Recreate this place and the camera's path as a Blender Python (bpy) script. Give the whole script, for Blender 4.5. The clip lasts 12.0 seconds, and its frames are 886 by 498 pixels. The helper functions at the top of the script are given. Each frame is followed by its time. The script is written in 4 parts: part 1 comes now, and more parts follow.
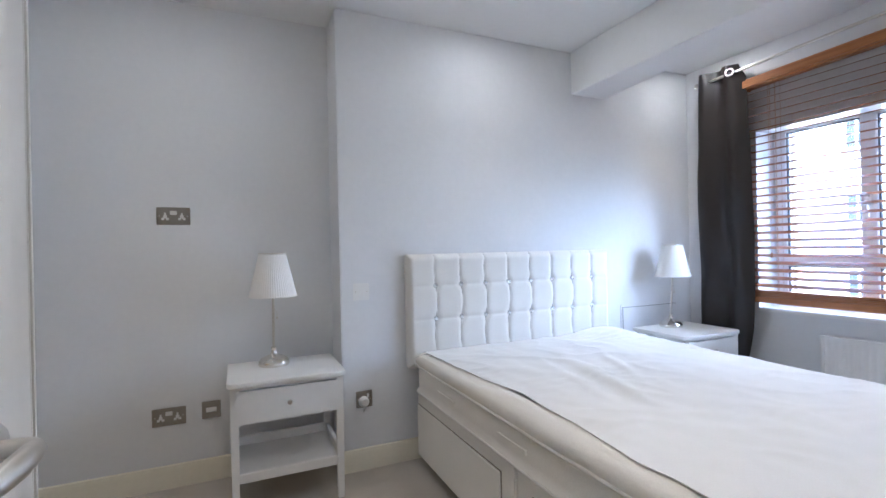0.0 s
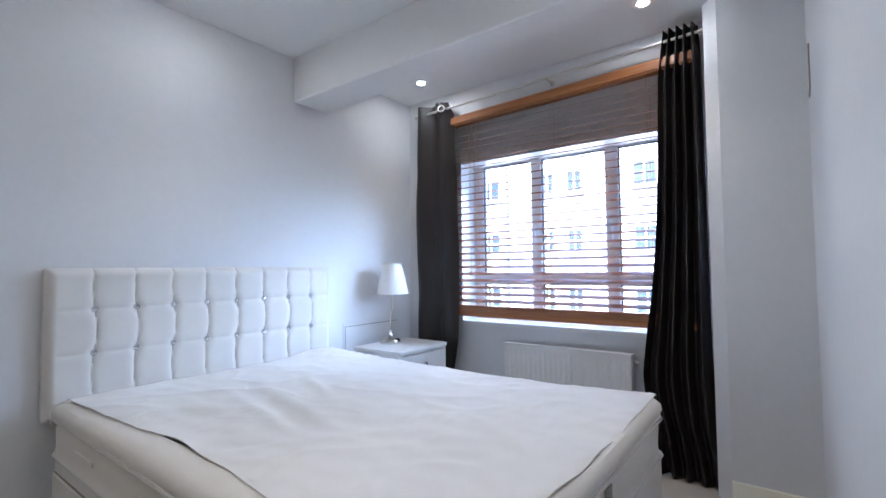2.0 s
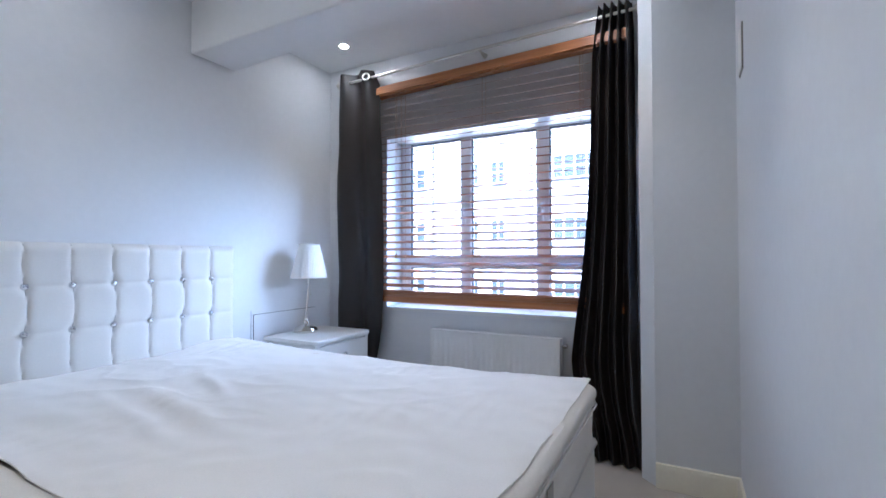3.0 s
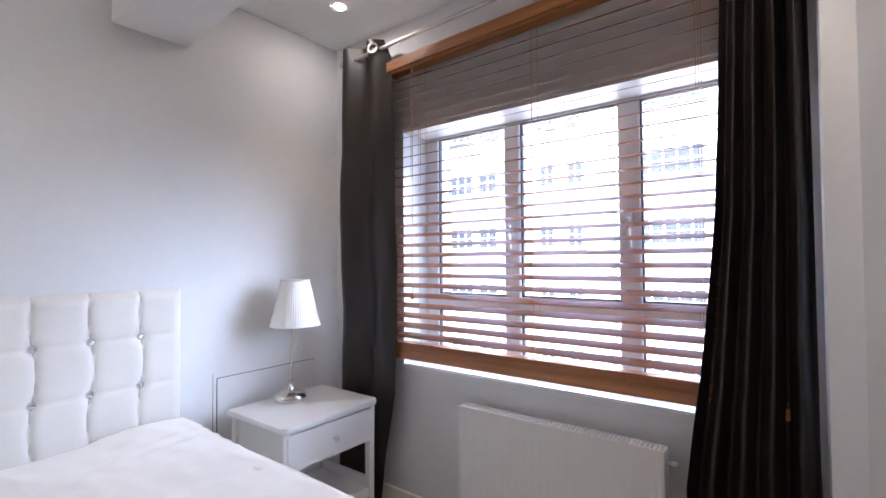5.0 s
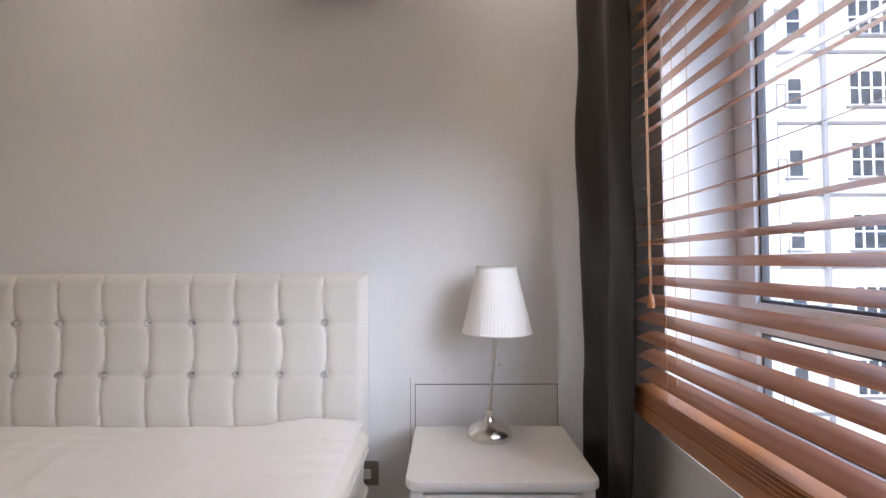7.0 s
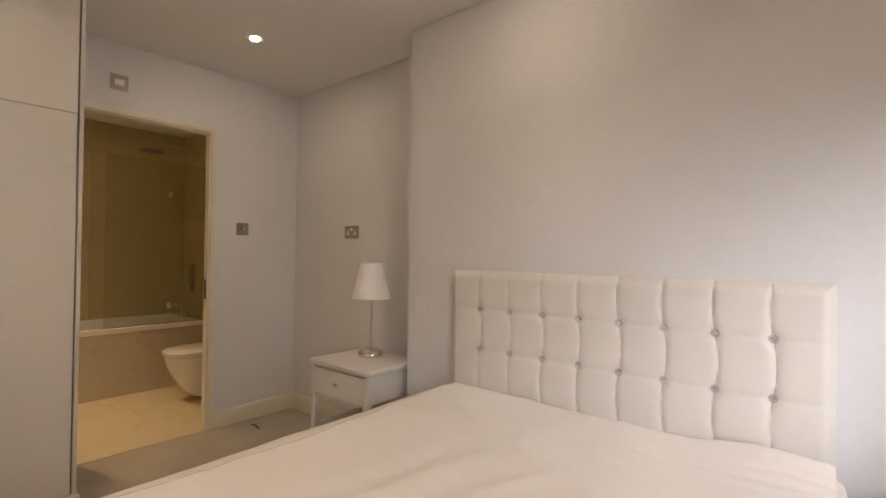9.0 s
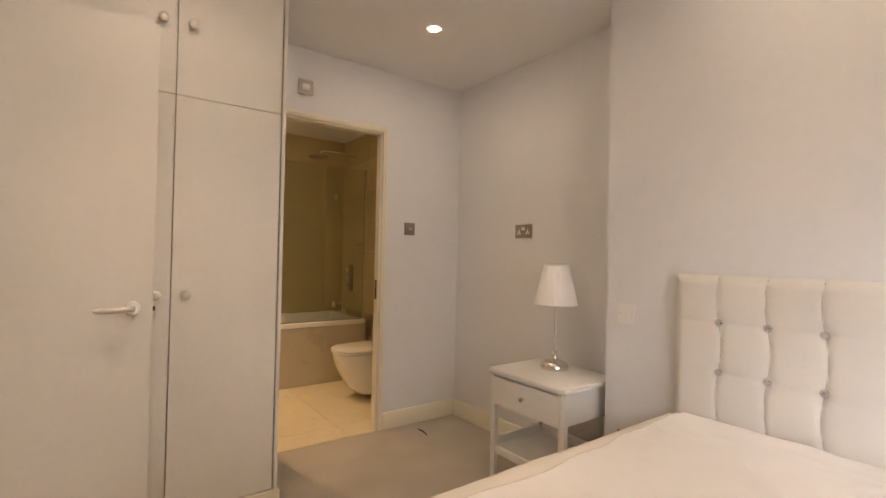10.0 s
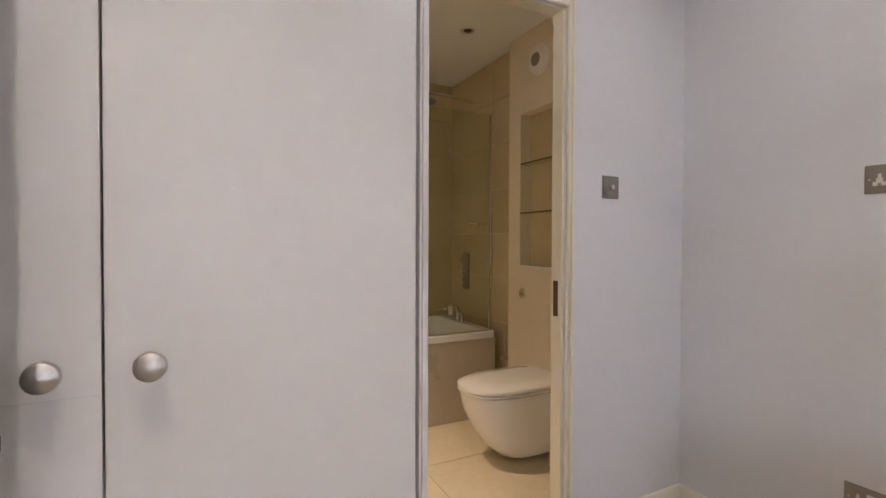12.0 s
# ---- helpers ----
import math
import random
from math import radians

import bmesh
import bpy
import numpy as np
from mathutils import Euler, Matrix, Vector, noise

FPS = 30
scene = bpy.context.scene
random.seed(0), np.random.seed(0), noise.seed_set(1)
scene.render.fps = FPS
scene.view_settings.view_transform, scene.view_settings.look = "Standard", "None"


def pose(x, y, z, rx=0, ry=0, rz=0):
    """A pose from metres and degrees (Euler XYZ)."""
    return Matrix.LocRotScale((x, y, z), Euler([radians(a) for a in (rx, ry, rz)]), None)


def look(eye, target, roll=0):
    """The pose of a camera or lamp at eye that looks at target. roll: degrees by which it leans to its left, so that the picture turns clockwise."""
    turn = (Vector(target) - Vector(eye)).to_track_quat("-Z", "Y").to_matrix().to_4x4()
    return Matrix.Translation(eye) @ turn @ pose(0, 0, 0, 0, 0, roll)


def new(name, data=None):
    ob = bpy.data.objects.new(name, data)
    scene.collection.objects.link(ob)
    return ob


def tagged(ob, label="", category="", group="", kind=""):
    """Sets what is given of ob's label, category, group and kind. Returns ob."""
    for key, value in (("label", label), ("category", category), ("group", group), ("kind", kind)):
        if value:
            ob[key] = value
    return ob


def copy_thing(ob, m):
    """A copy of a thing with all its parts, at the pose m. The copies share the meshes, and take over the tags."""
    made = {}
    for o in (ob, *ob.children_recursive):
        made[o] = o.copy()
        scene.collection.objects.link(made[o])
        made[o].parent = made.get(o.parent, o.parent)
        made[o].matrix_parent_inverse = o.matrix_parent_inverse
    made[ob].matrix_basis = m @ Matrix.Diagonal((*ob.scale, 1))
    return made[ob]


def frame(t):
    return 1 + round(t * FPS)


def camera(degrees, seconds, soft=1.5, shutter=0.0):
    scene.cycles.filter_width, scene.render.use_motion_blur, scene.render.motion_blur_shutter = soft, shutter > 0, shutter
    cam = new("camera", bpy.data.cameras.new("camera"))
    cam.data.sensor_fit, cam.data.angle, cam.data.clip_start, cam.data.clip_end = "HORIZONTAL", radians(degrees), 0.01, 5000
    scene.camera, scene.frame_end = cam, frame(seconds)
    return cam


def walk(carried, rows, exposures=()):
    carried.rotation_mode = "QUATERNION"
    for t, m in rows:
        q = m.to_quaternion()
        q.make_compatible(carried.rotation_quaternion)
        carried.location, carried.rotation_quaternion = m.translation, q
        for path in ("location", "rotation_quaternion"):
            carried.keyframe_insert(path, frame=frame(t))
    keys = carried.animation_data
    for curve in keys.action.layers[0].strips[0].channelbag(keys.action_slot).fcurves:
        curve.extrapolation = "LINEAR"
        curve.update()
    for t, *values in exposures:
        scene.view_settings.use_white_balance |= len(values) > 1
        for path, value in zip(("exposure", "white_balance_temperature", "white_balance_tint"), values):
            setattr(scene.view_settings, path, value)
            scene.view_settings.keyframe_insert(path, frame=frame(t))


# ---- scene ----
cam = camera(87.5, 12.0)
PATH = [
    (0, (-0.999, -2.348, 1.145), (-0.182, -0.522, 1.144), -1.2),
    (0.5, (-0.984, -2.394, 1.149), (0.113, -0.722, 1.18), -1.3),
    (1, (-0.96, -2.417, 1.142), (0.366, -0.921, 1.184), -1.1),
    (1.5, (-0.846, -2.414, 1.122), (0.645, -1.083, 1.193), -0.9),
    (2, (-0.676, -2.363, 1.1), (0.917, -1.157, 1.184), -0.6),
    (2.5, (-0.595, -2.329, 1.065), (1.049, -1.192, 1.149), -0.3),
    (3, (-0.506, -2.242, 1.054), (1.263, -1.309, 1.091), -0.1),
    (3.2, (-0.464, -2.204, 1.077), (1.355, -1.372, 1.09), -0.1),
    (4.8, (0.25, -1.969, 1.226), (1.926, -0.879, 1.267), -0.3),
    (5, (0.389, -1.977, 1.223), (1.981, -0.767, 1.273), -0.4),
    (5.5, (0.791, -1.951, 1.221), (2.092, -0.432, 1.272), -0.5),
    (6, (1.129, -1.865, 1.209), (2.058, -0.095, 1.27), -0.4),
    (6.5, (1.4, -1.764, 1.149), (1.855, 0.182, 1.235), -0.8),
    (7, (1.523, -1.638, 1.153), (1.509, 0.361, 1.212), -0.2),
    (7.5, (1.497, -1.633, 1.183), (1.088, 0.325, 1.21), 0.2),
    (9.3, (1.125, -1.764, 1.19), (-0.258, -0.32, 1.218), 0.9),
    (9.5, (1.052, -1.77, 1.18), (-0.393, -0.388, 1.209), 1.0),
    (10, (0.783, -1.835, 1.169), (-0.836, -0.661, 1.199), 1.2),
    (10.5, (0.426, -1.855, 1.156), (-1.335, -0.908, 1.148), 1.2),
    (11, (0.034, -1.822, 1.126), (-1.772, -0.963, 1.103), 0.9),
    (11.5, (-0.358, -1.752, 1.132), (-2.144, -0.852, 1.102), 0.6),
    (12, (-0.672, -1.512, 1.143), (-2.453, -0.602, 1.11), 0.2),
]
# seconds, stops, kelvin, tint
EXPOSURES = [(0,5.06,4900,12),(1,4.94,4860,12),(2,4.80,4820,12),(3.2,4.71,4680,12),(4.8,4.70,5450,18),(5.5,4.58,5750,18),(6.5,4.32,6100,18),(7.0,4.26,6350,18),(7.5,4.14,6600,18),(9.5,4.68,7450,22),(10.5,5.08,6950,22),(11,5.10,6050,20),(12,5.14,5550,20)]
walk(cam, [(t, look(eye, target, roll)) for t, eye, target, roll in PATH], EXPOSURES)

# ---- light levels ----
SKY, SUN = 0.085, 0.8
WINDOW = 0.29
# watts of the downlights, and of an unseen fill added to the bathroom
SPOT, BATH_FILL = 0.6, 3.0
# ---- world ----
world = bpy.data.worlds.new("overcast_sky")
scene.world = world
world.use_nodes = True
wn = world.node_tree
sky = wn.nodes.new("ShaderNodeTexSky")
sky.sky_type, sky.sun_disc = "NISHITA", False
sky.sun_elevation, sky.sun_rotation = radians(42), radians(-80)
sky.air_density, sky.dust_density = 1.0, 3.0
wn.links.new(sky.outputs[0], wn.nodes["Background"].inputs[0])
wn.nodes["Background"].inputs[1].default_value = SKY

sun = new("sun", bpy.data.lights.new("sun", "SUN"))
sun.data.energy, sun.data.angle, sun.data.color = SUN, radians(12), (1.0, 0.97, 0.93)
sun.matrix_world = look((-8, 1.4, 9), (0, 0, 0))

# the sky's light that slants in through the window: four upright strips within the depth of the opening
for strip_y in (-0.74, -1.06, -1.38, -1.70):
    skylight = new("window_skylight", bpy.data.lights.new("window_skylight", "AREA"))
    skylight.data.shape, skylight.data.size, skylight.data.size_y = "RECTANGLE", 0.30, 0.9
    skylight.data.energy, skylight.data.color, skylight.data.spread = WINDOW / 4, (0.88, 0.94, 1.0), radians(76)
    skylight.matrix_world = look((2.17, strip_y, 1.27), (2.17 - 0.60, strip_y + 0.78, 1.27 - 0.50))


# ---- materials ----
def nodes_of(name):
    m = bpy.data.materials.new(name)
    m.use_nodes = True
    return m, m.node_tree, m.node_tree.nodes["Principled BSDF"]


def mat(name, color, rough=0.5, metal=0.0, vary=0.06, scale=6.0, fine=80.0, bump=0.05, bump_scale=None, sheen=0.0,
        trans=0.0, coat=0.0, stretch=(1, 1, 1), random_shade=0.0):
    m, t, b = nodes_of(name)
    n, l = t.nodes, t.links
    tc = n.new("ShaderNodeTexCoord")
    mp = n.new("ShaderNodeMapping")
    mp.inputs["Scale"].default_value = stretch
    l.new(tc.outputs["Object"], mp.inputs[0])
    big, small = n.new("ShaderNodeTexNoise"), n.new("ShaderNodeTexNoise")
    big.inputs["Scale"].default_value, small.inputs["Scale"].default_value = scale, fine
    big.inputs["Detail"].default_value, small.inputs["Detail"].default_value = 4, 3
    for q in (big, small):
        l.new(mp.outputs[0], q.inputs["Vector"])
    add = n.new("ShaderNodeMath")
    add.operation = "ADD"
    l.new(big.outputs["Fac"], add.inputs[0])
    l.new(small.outputs["Fac"], add.inputs[1])
    ramp = n.new("ShaderNodeMapRange")
    ramp.inputs["From Min"].default_value, ramp.inputs["From Max"].default_value = 0.6, 1.4
    ramp.inputs["To Min"].default_value, ramp.inputs["To Max"].default_value = 1 - vary, 1 + vary
    l.new(add.outputs[0], ramp.inputs["Value"])
    fac = ramp.outputs[0]
    if random_shade:
        oi = n.new("ShaderNodeObjectInfo")
        r2 = n.new("ShaderNodeMapRange")
        r2.inputs["To Min"].default_value, r2.inputs["To Max"].default_value = 1 - random_shade, 1 + random_shade
        l.new(oi.outputs["Random"], r2.inputs["Value"])
        mm = n.new("ShaderNodeMath")
        mm.operation = "MULTIPLY"
        l.new(fac, mm.inputs[0])
        l.new(r2.outputs[0], mm.inputs[1])
        fac = mm.outputs[0]
    mul = n.new("ShaderNodeVectorMath")
    mul.operation = "SCALE"
    mul.inputs[0].default_value = color
    l.new(fac, mul.inputs["Scale"])
    l.new(mul.outputs[0], b.inputs["Base Color"])
    rr = n.new("ShaderNodeMapRange")
    rr.inputs["To Min"].default_value, rr.inputs["To Max"].default_value = max(rough - 0.08, 0.02), min(rough + 0.08, 1)
    l.new(big.outputs["Fac"], rr.inputs["Value"])
    l.new(rr.outputs[0], b.inputs["Roughness"])
    b.inputs["Metallic"].default_value = metal
    b.inputs["Transmission Weight"].default_value = trans
    b.inputs["Coat Weight"].default_value = coat
    if sheen:
        b.inputs["Sheen Weight"].default_value = sheen
    if bump:
        bp = n.new("ShaderNodeBump")
        bp.inputs["Strength"].default_value, bp.inputs["Distance"].default_value = bump, 0.004
        src = small
        if bump_scale:
            src = n.new("ShaderNodeTexNoise")
            src.inputs["Scale"].default_value, src.inputs["Detail"].default_value = bump_scale, 4
            l.new(mp.outputs[0], src.inputs["Vector"])
        l.new(src.outputs["Fac"], bp.inputs["Height"])
        l.new(bp.outputs[0], b.inputs["Normal"])
    return m


def wood(name, dark, light, rough=0.4, axis=1, scale=9.0, random_shade=0.0):
    m, t, b = nodes_of(name)
    n, l = t.nodes, t.links
    tc, mp = n.new("ShaderNodeTexCoord"), n.new("ShaderNodeMapping")
    s = [scale * 6] * 3
    s[axis] = scale * 0.25
    mp.inputs["Scale"].default_value = s
    l.new(tc.outputs["Object"], mp.inputs[0])
    nz = n.new("ShaderNodeTexNoise")
    nz.inputs["Scale"].default_value, nz.inputs["Detail"].default_value, nz.inputs["Distortion"].default_value = 1.0, 6, 0.8
    if random_shade:
        oi, off = n.new("ShaderNodeObjectInfo"), n.new("ShaderNodeVectorMath")
        off.operation = "MULTIPLY_ADD"
        l.new(oi.outputs["Random"], off.inputs[0])
        off.inputs[1].default_value = (17, 31, 23)
        l.new(mp.outputs[0], off.inputs[2])
        l.new(off.outputs[0], nz.inputs["Vector"])
    else:
        l.new(mp.outputs[0], nz.inputs["Vector"])
    cr = n.new("ShaderNodeValToRGB")
    cr.color_ramp.elements[0].position, cr.color_ramp.elements[0].color = 0.3, (*dark, 1)
    cr.color_ramp.elements[1].position, cr.color_ramp.elements[1].color = 0.72, (*light, 1)
    l.new(nz.outputs["Fac"], cr.inputs[0])
    l.new(cr.outputs[0], b.inputs["Base Color"])
    b.inputs["Roughness"].default_value = rough
    bp = n.new("ShaderNodeBump")
    bp.inputs["Strength"].default_value, bp.inputs["Distance"].default_value = 0.12, 0.002
    l.new(nz.outputs["Fac"], bp.inputs["Height"])
    l.new(bp.outputs[0], b.inputs["Normal"])
    return m


def glow(name, color, strength):
    m, t, b = nodes_of(name)
    b.inputs["Base Color"].default_value = (*color, 1)
    b.inputs["Emission Color"].default_value = (*color, 1)
    b.inputs["Emission Strength"].default_value = strength
    return m


def glass(name, color=(1, 1, 1), rough=0.0):
    m, t, b = nodes_of(name)
    n, l = t.nodes, t.links
    tr, gl, mx = n.new("ShaderNodeBsdfTransparent"), n.new("ShaderNodeBsdfGlossy"), n.new("ShaderNodeMixShader")
    lw, pw, ma = n.new("ShaderNodeLayerWeight"), n.new("ShaderNodeMath"), n.new("ShaderNodeMath")
    lw.inputs["Blend"].default_value = 0.5
    pw.operation, ma.operation = "POWER", "MULTIPLY_ADD"
    pw.inputs[1].default_value, ma.inputs[1].default_value, ma.inputs[2].default_value = 4.0, 0.7, 0.04
    l.new(lw.outputs["Facing"], pw.inputs[0])
    l.new(pw.outputs[0], ma.inputs[0])
    fr = ma
    tr.inputs[0].default_value = (*color, 1)
    gl.inputs["Roughness"].default_value = 0.02 + rough
    l.new(fr.outputs[0], mx.inputs[0])
    l.new(tr.outputs[0], mx.inputs[1])
    l.new(gl.outputs[0], mx.inputs[2])
    l.new(mx.outputs[0], n["Material Output"].inputs[0])
    return m


M_WALL = mat("wall_paint", (0.745, 0.748, 0.758), 0.75, vary=0.025, scale=1.4, fine=35, bump=0.10, bump_scale=240)
M_CEIL = mat("ceiling_paint", (0.83, 0.83, 0.825), 0.8, vary=0.02, scale=1.2, fine=30, bump=0.06, bump_scale=200)
M_TRIM = mat("trim_gloss", (0.80, 0.755, 0.62), 0.35, vary=0.03, scale=5, fine=60, bump=0.03)
M_CARPET = mat("carpet", (0.50, 0.445, 0.37), 0.95, vary=0.22, scale=3.5, fine=420, bump=0.9, bump_scale=500, sheen=0.3)
M_WHITE = mat("white_lacquer", (0.80, 0.79, 0.77), 0.32, vary=0.02, scale=4, fine=50, bump=0.02)
M_CAB = mat("cabinet_paint", (0.75, 0.72, 0.66), 0.42, vary=0.025, scale=2, fine=40, bump=0.04, bump_scale=150)
M_LEATHER = mat("white_faux_leather", (0.73, 0.705, 0.66), 0.42, vary=0.03, scale=7, fine=120, bump=0.10, bump_scale=380)
M_SEAM = mat("seam_thread", (0.50, 0.48, 0.45), 0.7, bump=0)
M_SHEET = mat("mattress_cover", (0.82, 0.80, 0.77), 0.85, vary=0.05, scale=3, fine=300, bump=0.25, bump_scale=420, sheen=0.25)
M_TICK = mat("mattress_ticking", (0.78, 0.745, 0.68), 0.8, vary=0.06, scale=5, fine=200, bump=0.25, bump_scale=260)
M_DIVAN = mat("divan_cloth", (0.78, 0.75, 0.69), 0.7, vary=0.05, scale=4, fine=180, bump=0.12, bump_scale=240)
M_PIPE = mat("piping", (0.66, 0.63, 0.58), 0.7, bump=0.1)
M_CHROME = mat("chrome", (0.80, 0.79, 0.78), 0.12, 1.0, vary=0.03, bump=0)
M_STEEL = mat("brushed_steel", (0.36, 0.335, 0.30), 0.36, 1.0, vary=0.08, scale=8, fine=300, bump=0.05, stretch=(1, 1, 12))
M_BRONZE = mat("dark_bronze", (0.16, 0.11, 0.07), 0.4, 1.0, vary=0.1, bump=0)
M_POLISH = mat("polished_nickel", (0.80, 0.77, 0.72), 0.2, 1.0, vary=0.04, bump=0)
M_DRAWGAP = mat("drawer_gap", (0.30, 0.27, 0.22), 0.9, bump=0)
M_NICKEL = mat("satin_nickel", (0.66, 0.63, 0.58), 0.36, 1.0, vary=0.05, bump=0)
M_CRYSTAL = mat("crystal_button", (0.72, 0.73, 0.75), 0.2, 0.9, vary=0.1, fine=200, bump=0)
M_SHADE = mat("pleated_shade", (0.85, 0.84, 0.82), 0.8, vary=0.03, scale=20, fine=200, bump=0.1, trans=0.0)
M_CURTAIN = mat("dark_brown_satin", (0.015, 0.0105, 0.009), 0.46, vary=0.08, scale=1.5, fine=200, bump=0.03, bump_scale=400)
M_SLAT = wood("blind_slat_wood", (0.33, 0.155, 0.085), (0.50, 0.27, 0.165), 0.24, 1, 7, 0.3)
M_RAIL = wood("blind_rail_wood", (0.27, 0.10, 0.03), (0.48, 0.21, 0.075), 0.35, 1, 7)
M_CORD = mat("blind_cord", (0.42, 0.26, 0.15), 0.8, bump=0)
M_UPVC = mat("white_upvc", (0.78, 0.76, 0.75), 0.35, vary=0.02, bump=0.01)
M_GASKET = mat("grey_gasket", (0.10, 0.10, 0.11), 0.6, bump=0)
M_GLASS = glass("window_glass", (0.97, 0.985, 0.98))
M_SCREEN = glass("screen_glass", (0.93, 0.95, 0.90))
M_RAD = mat("radiator_enamel", (0.80, 0.79, 0.77), 0.35, vary=0.02, bump=0.02)
M_DARK = mat("dark_gap", (0.04, 0.038, 0.035), 0.8, bump=0)
M_PLASTIC = mat("white_plastic", (0.80, 0.79, 0.77), 0.4, vary=0.02, bump=0)
M_CERAMIC = mat("white_ceramic", (0.82, 0.81, 0.79), 0.10, vary=0.01, bump=0, coat=0.3)
M_TILE = mat("beige_stone_tile", (0.55, 0.455, 0.26), 0.38, vary=0.045, scale=2.5, fine=25, bump=0.03, random_shade=0.05)
M_FTILE = mat("cream_floor_tile", (0.72, 0.63, 0.46), 0.30, vary=0.07, scale=3, fine=25, bump=0.03, random_shade=0.03)
M_GROUT = mat("grout", (0.53, 0.46, 0.31), 0.9, bump=0.1)
M_BWALL = mat("bathroom_paint", (0.76, 0.68, 0.50), 0.7, vary=0.03, scale=1.5, bump=0.06, bump_scale=200)
M_BPANEL = mat("bath_panel_stone", (0.52, 0.46, 0.36), 0.3, vary=0.08, scale=4, bump=0.03)
M_LAMP = glow("downlight_glow", (1.0, 0.86, 0.66), 14)
M_FACADE = mat("facade_render", (0.60, 0.595, 0.58), 0.85, vary=0.08, scale=0.6, fine=8, bump=0.2, bump_scale=20)
M_FTRIM = mat("facade_trim", (0.15, 0.15, 0.155), 0.7, vary=0.06, scale=2, bump=0.1)
M_FGLASS = mat("facade_glass", (0.042, 0.053, 0.066), 0.3, 0.0, vary=0.35, scale=0.8, fine=3, bump=0)
M_FGLASS.node_tree.nodes["Principled BSDF"].inputs["Specular IOR Level"].default_value = 0.12
M_FRAMEW = mat("facade_window_frame", (0.75, 0.75, 0.75), 0.5, bump=0)
M_PIPEW = mat("drain_pipe", (0.20, 0.20, 0.21), 0.5, bump=0)
M_BRICK = mat("facade_brick", (0.42, 0.26, 0.18), 0.9, vary=0.2, scale=4, fine=30, bump=0.3)
M_GROUND = mat("courtyard_paving", (0.22, 0.215, 0.21), 0.9, vary=0.15, scale=0.8, fine=10, bump=0.3)


# ---- mesh helpers ----
def add_box(bm, x0, x1, y0, y1, z0, z1, bevel=0.0, seg=2):
    res = bmesh.ops.create_cube(bm, size=1)
    vs = res["verts"]
    for v in vs:
        v.co = Vector(((x0 + x1) / 2 + v.co.x * (x1 - x0), (y0 + y1) / 2 + v.co.y * (y1 - y0), (z0 + z1) / 2 + v.co.z * (z1 - z0)))
    if bevel:
        es = list({e for v in vs for e in v.link_edges})
        bmesh.ops.bevel(bm, geom=es, offset=bevel, segments=seg, affect="EDGES", clamp_overlap=True)
    return bm


def box(x0, x1, y0, y1, z0, z1, bevel=0.0, seg=2):
    return add_box(bmesh.new(), x0, x1, y0, y1, z0, z1, bevel, seg)


def lathe(profile, seg=32, center=(0, 0, 0), axis="z", wave=None):
    bm = bmesh.new()
    rings = []
    for r, h in profile:
        ring = []
        for i in range(seg):
            a = 2 * math.pi * i / seg
            rr = r * (1 + (wave * (1 if i % 2 else -1) if wave else 0))
            p = (rr * math.cos(a), rr * math.sin(a), h)
            if axis == "x":
                p = (h, rr * math.cos(a), rr * math.sin(a))
            elif axis == "y":
                p = (rr * math.sin(a), h, rr * math.cos(a))
            ring.append(bm.verts.new((p[0] + center[0], p[1] + center[1], p[2] + center[2])))
        rings.append(ring)
    for a, b in zip(rings, rings[1:]):
        for i in range(seg):
            bm.faces.new((a[i], a[(i + 1) % seg], b[(i + 1) % seg], b[i]))
    for ring, r in ((rings[0], profile[0][0]), (rings[-1], profile[-1][0])):
        if r > 1e-4:
            bm.faces.new(ring)
    bmesh.ops.remove_doubles(bm, verts=bm.verts, dist=1e-5)
    bmesh.ops.recalc_face_normals(bm, faces=bm.faces)
    return bm


def tube(points, radius, seg=10, bm=None):
    bm = bm or bmesh.new()
    pts = [Vector(p) for p in points]
    rings = []
    for i, p in enumerate(pts):
        d = (pts[min(i + 1, len(pts) - 1)] - pts[max(i - 1, 0)]).normalized()
        u = d.cross(Vector((0, 0, 1)) if abs(d.z) < 0.9 else Vector((1, 0, 0))).normalized()
        w = d.cross(u)
        r = radius[i] if isinstance(radius, (list, tuple)) else radius
        rings.append([bm.verts.new(p + (u * math.cos(2 * math.pi * k / seg) + w * math.sin(2 * math.pi * k / seg)) * r) for k in range(seg)])
    for a, b in zip(rings, rings[1:]):
        for k in range(seg):
            bm.faces.new((a[k], a[(k + 1) % seg], b[(k + 1) % seg], b[k]))
    bm.faces.new(rings[0])
    bm.faces.new(rings[-1])
    bmesh.ops.recalc_face_normals(bm, faces=bm.faces)
    return bm


def sheet(nu, nv, f):
    """A grid of points f(u, v), u and v from 0 to 1."""
    bm = bmesh.new()
    g = [[bm.verts.new(f(i / nu, j / nv)) for j in range(nv + 1)] for i in range(nu + 1)]
    for i in range(nu):
        for j in range(nv):
            bm.faces.new((g[i][j], g[i + 1][j], g[i + 1][j + 1], g[i][j + 1]))
    return bm


def mesh_of(name, bm, material, smooth=True):
    me = bpy.data.meshes.new(name)
    bm.to_mesh(me)
    bm.free()
    me.materials.append(material)
    if smooth:
        me.polygons.foreach_set("use_smooth", [True] * len(me.polygons))
        me.set_sharp_from_angle(angle=radians(38))
    return me


def part(name, bm, material, parent, label="", smooth=True):
    ob = new(name, mesh_of(name, bm, material, smooth))
    ob.parent = parent
    if label:
        ob["label"] = label
    return ob


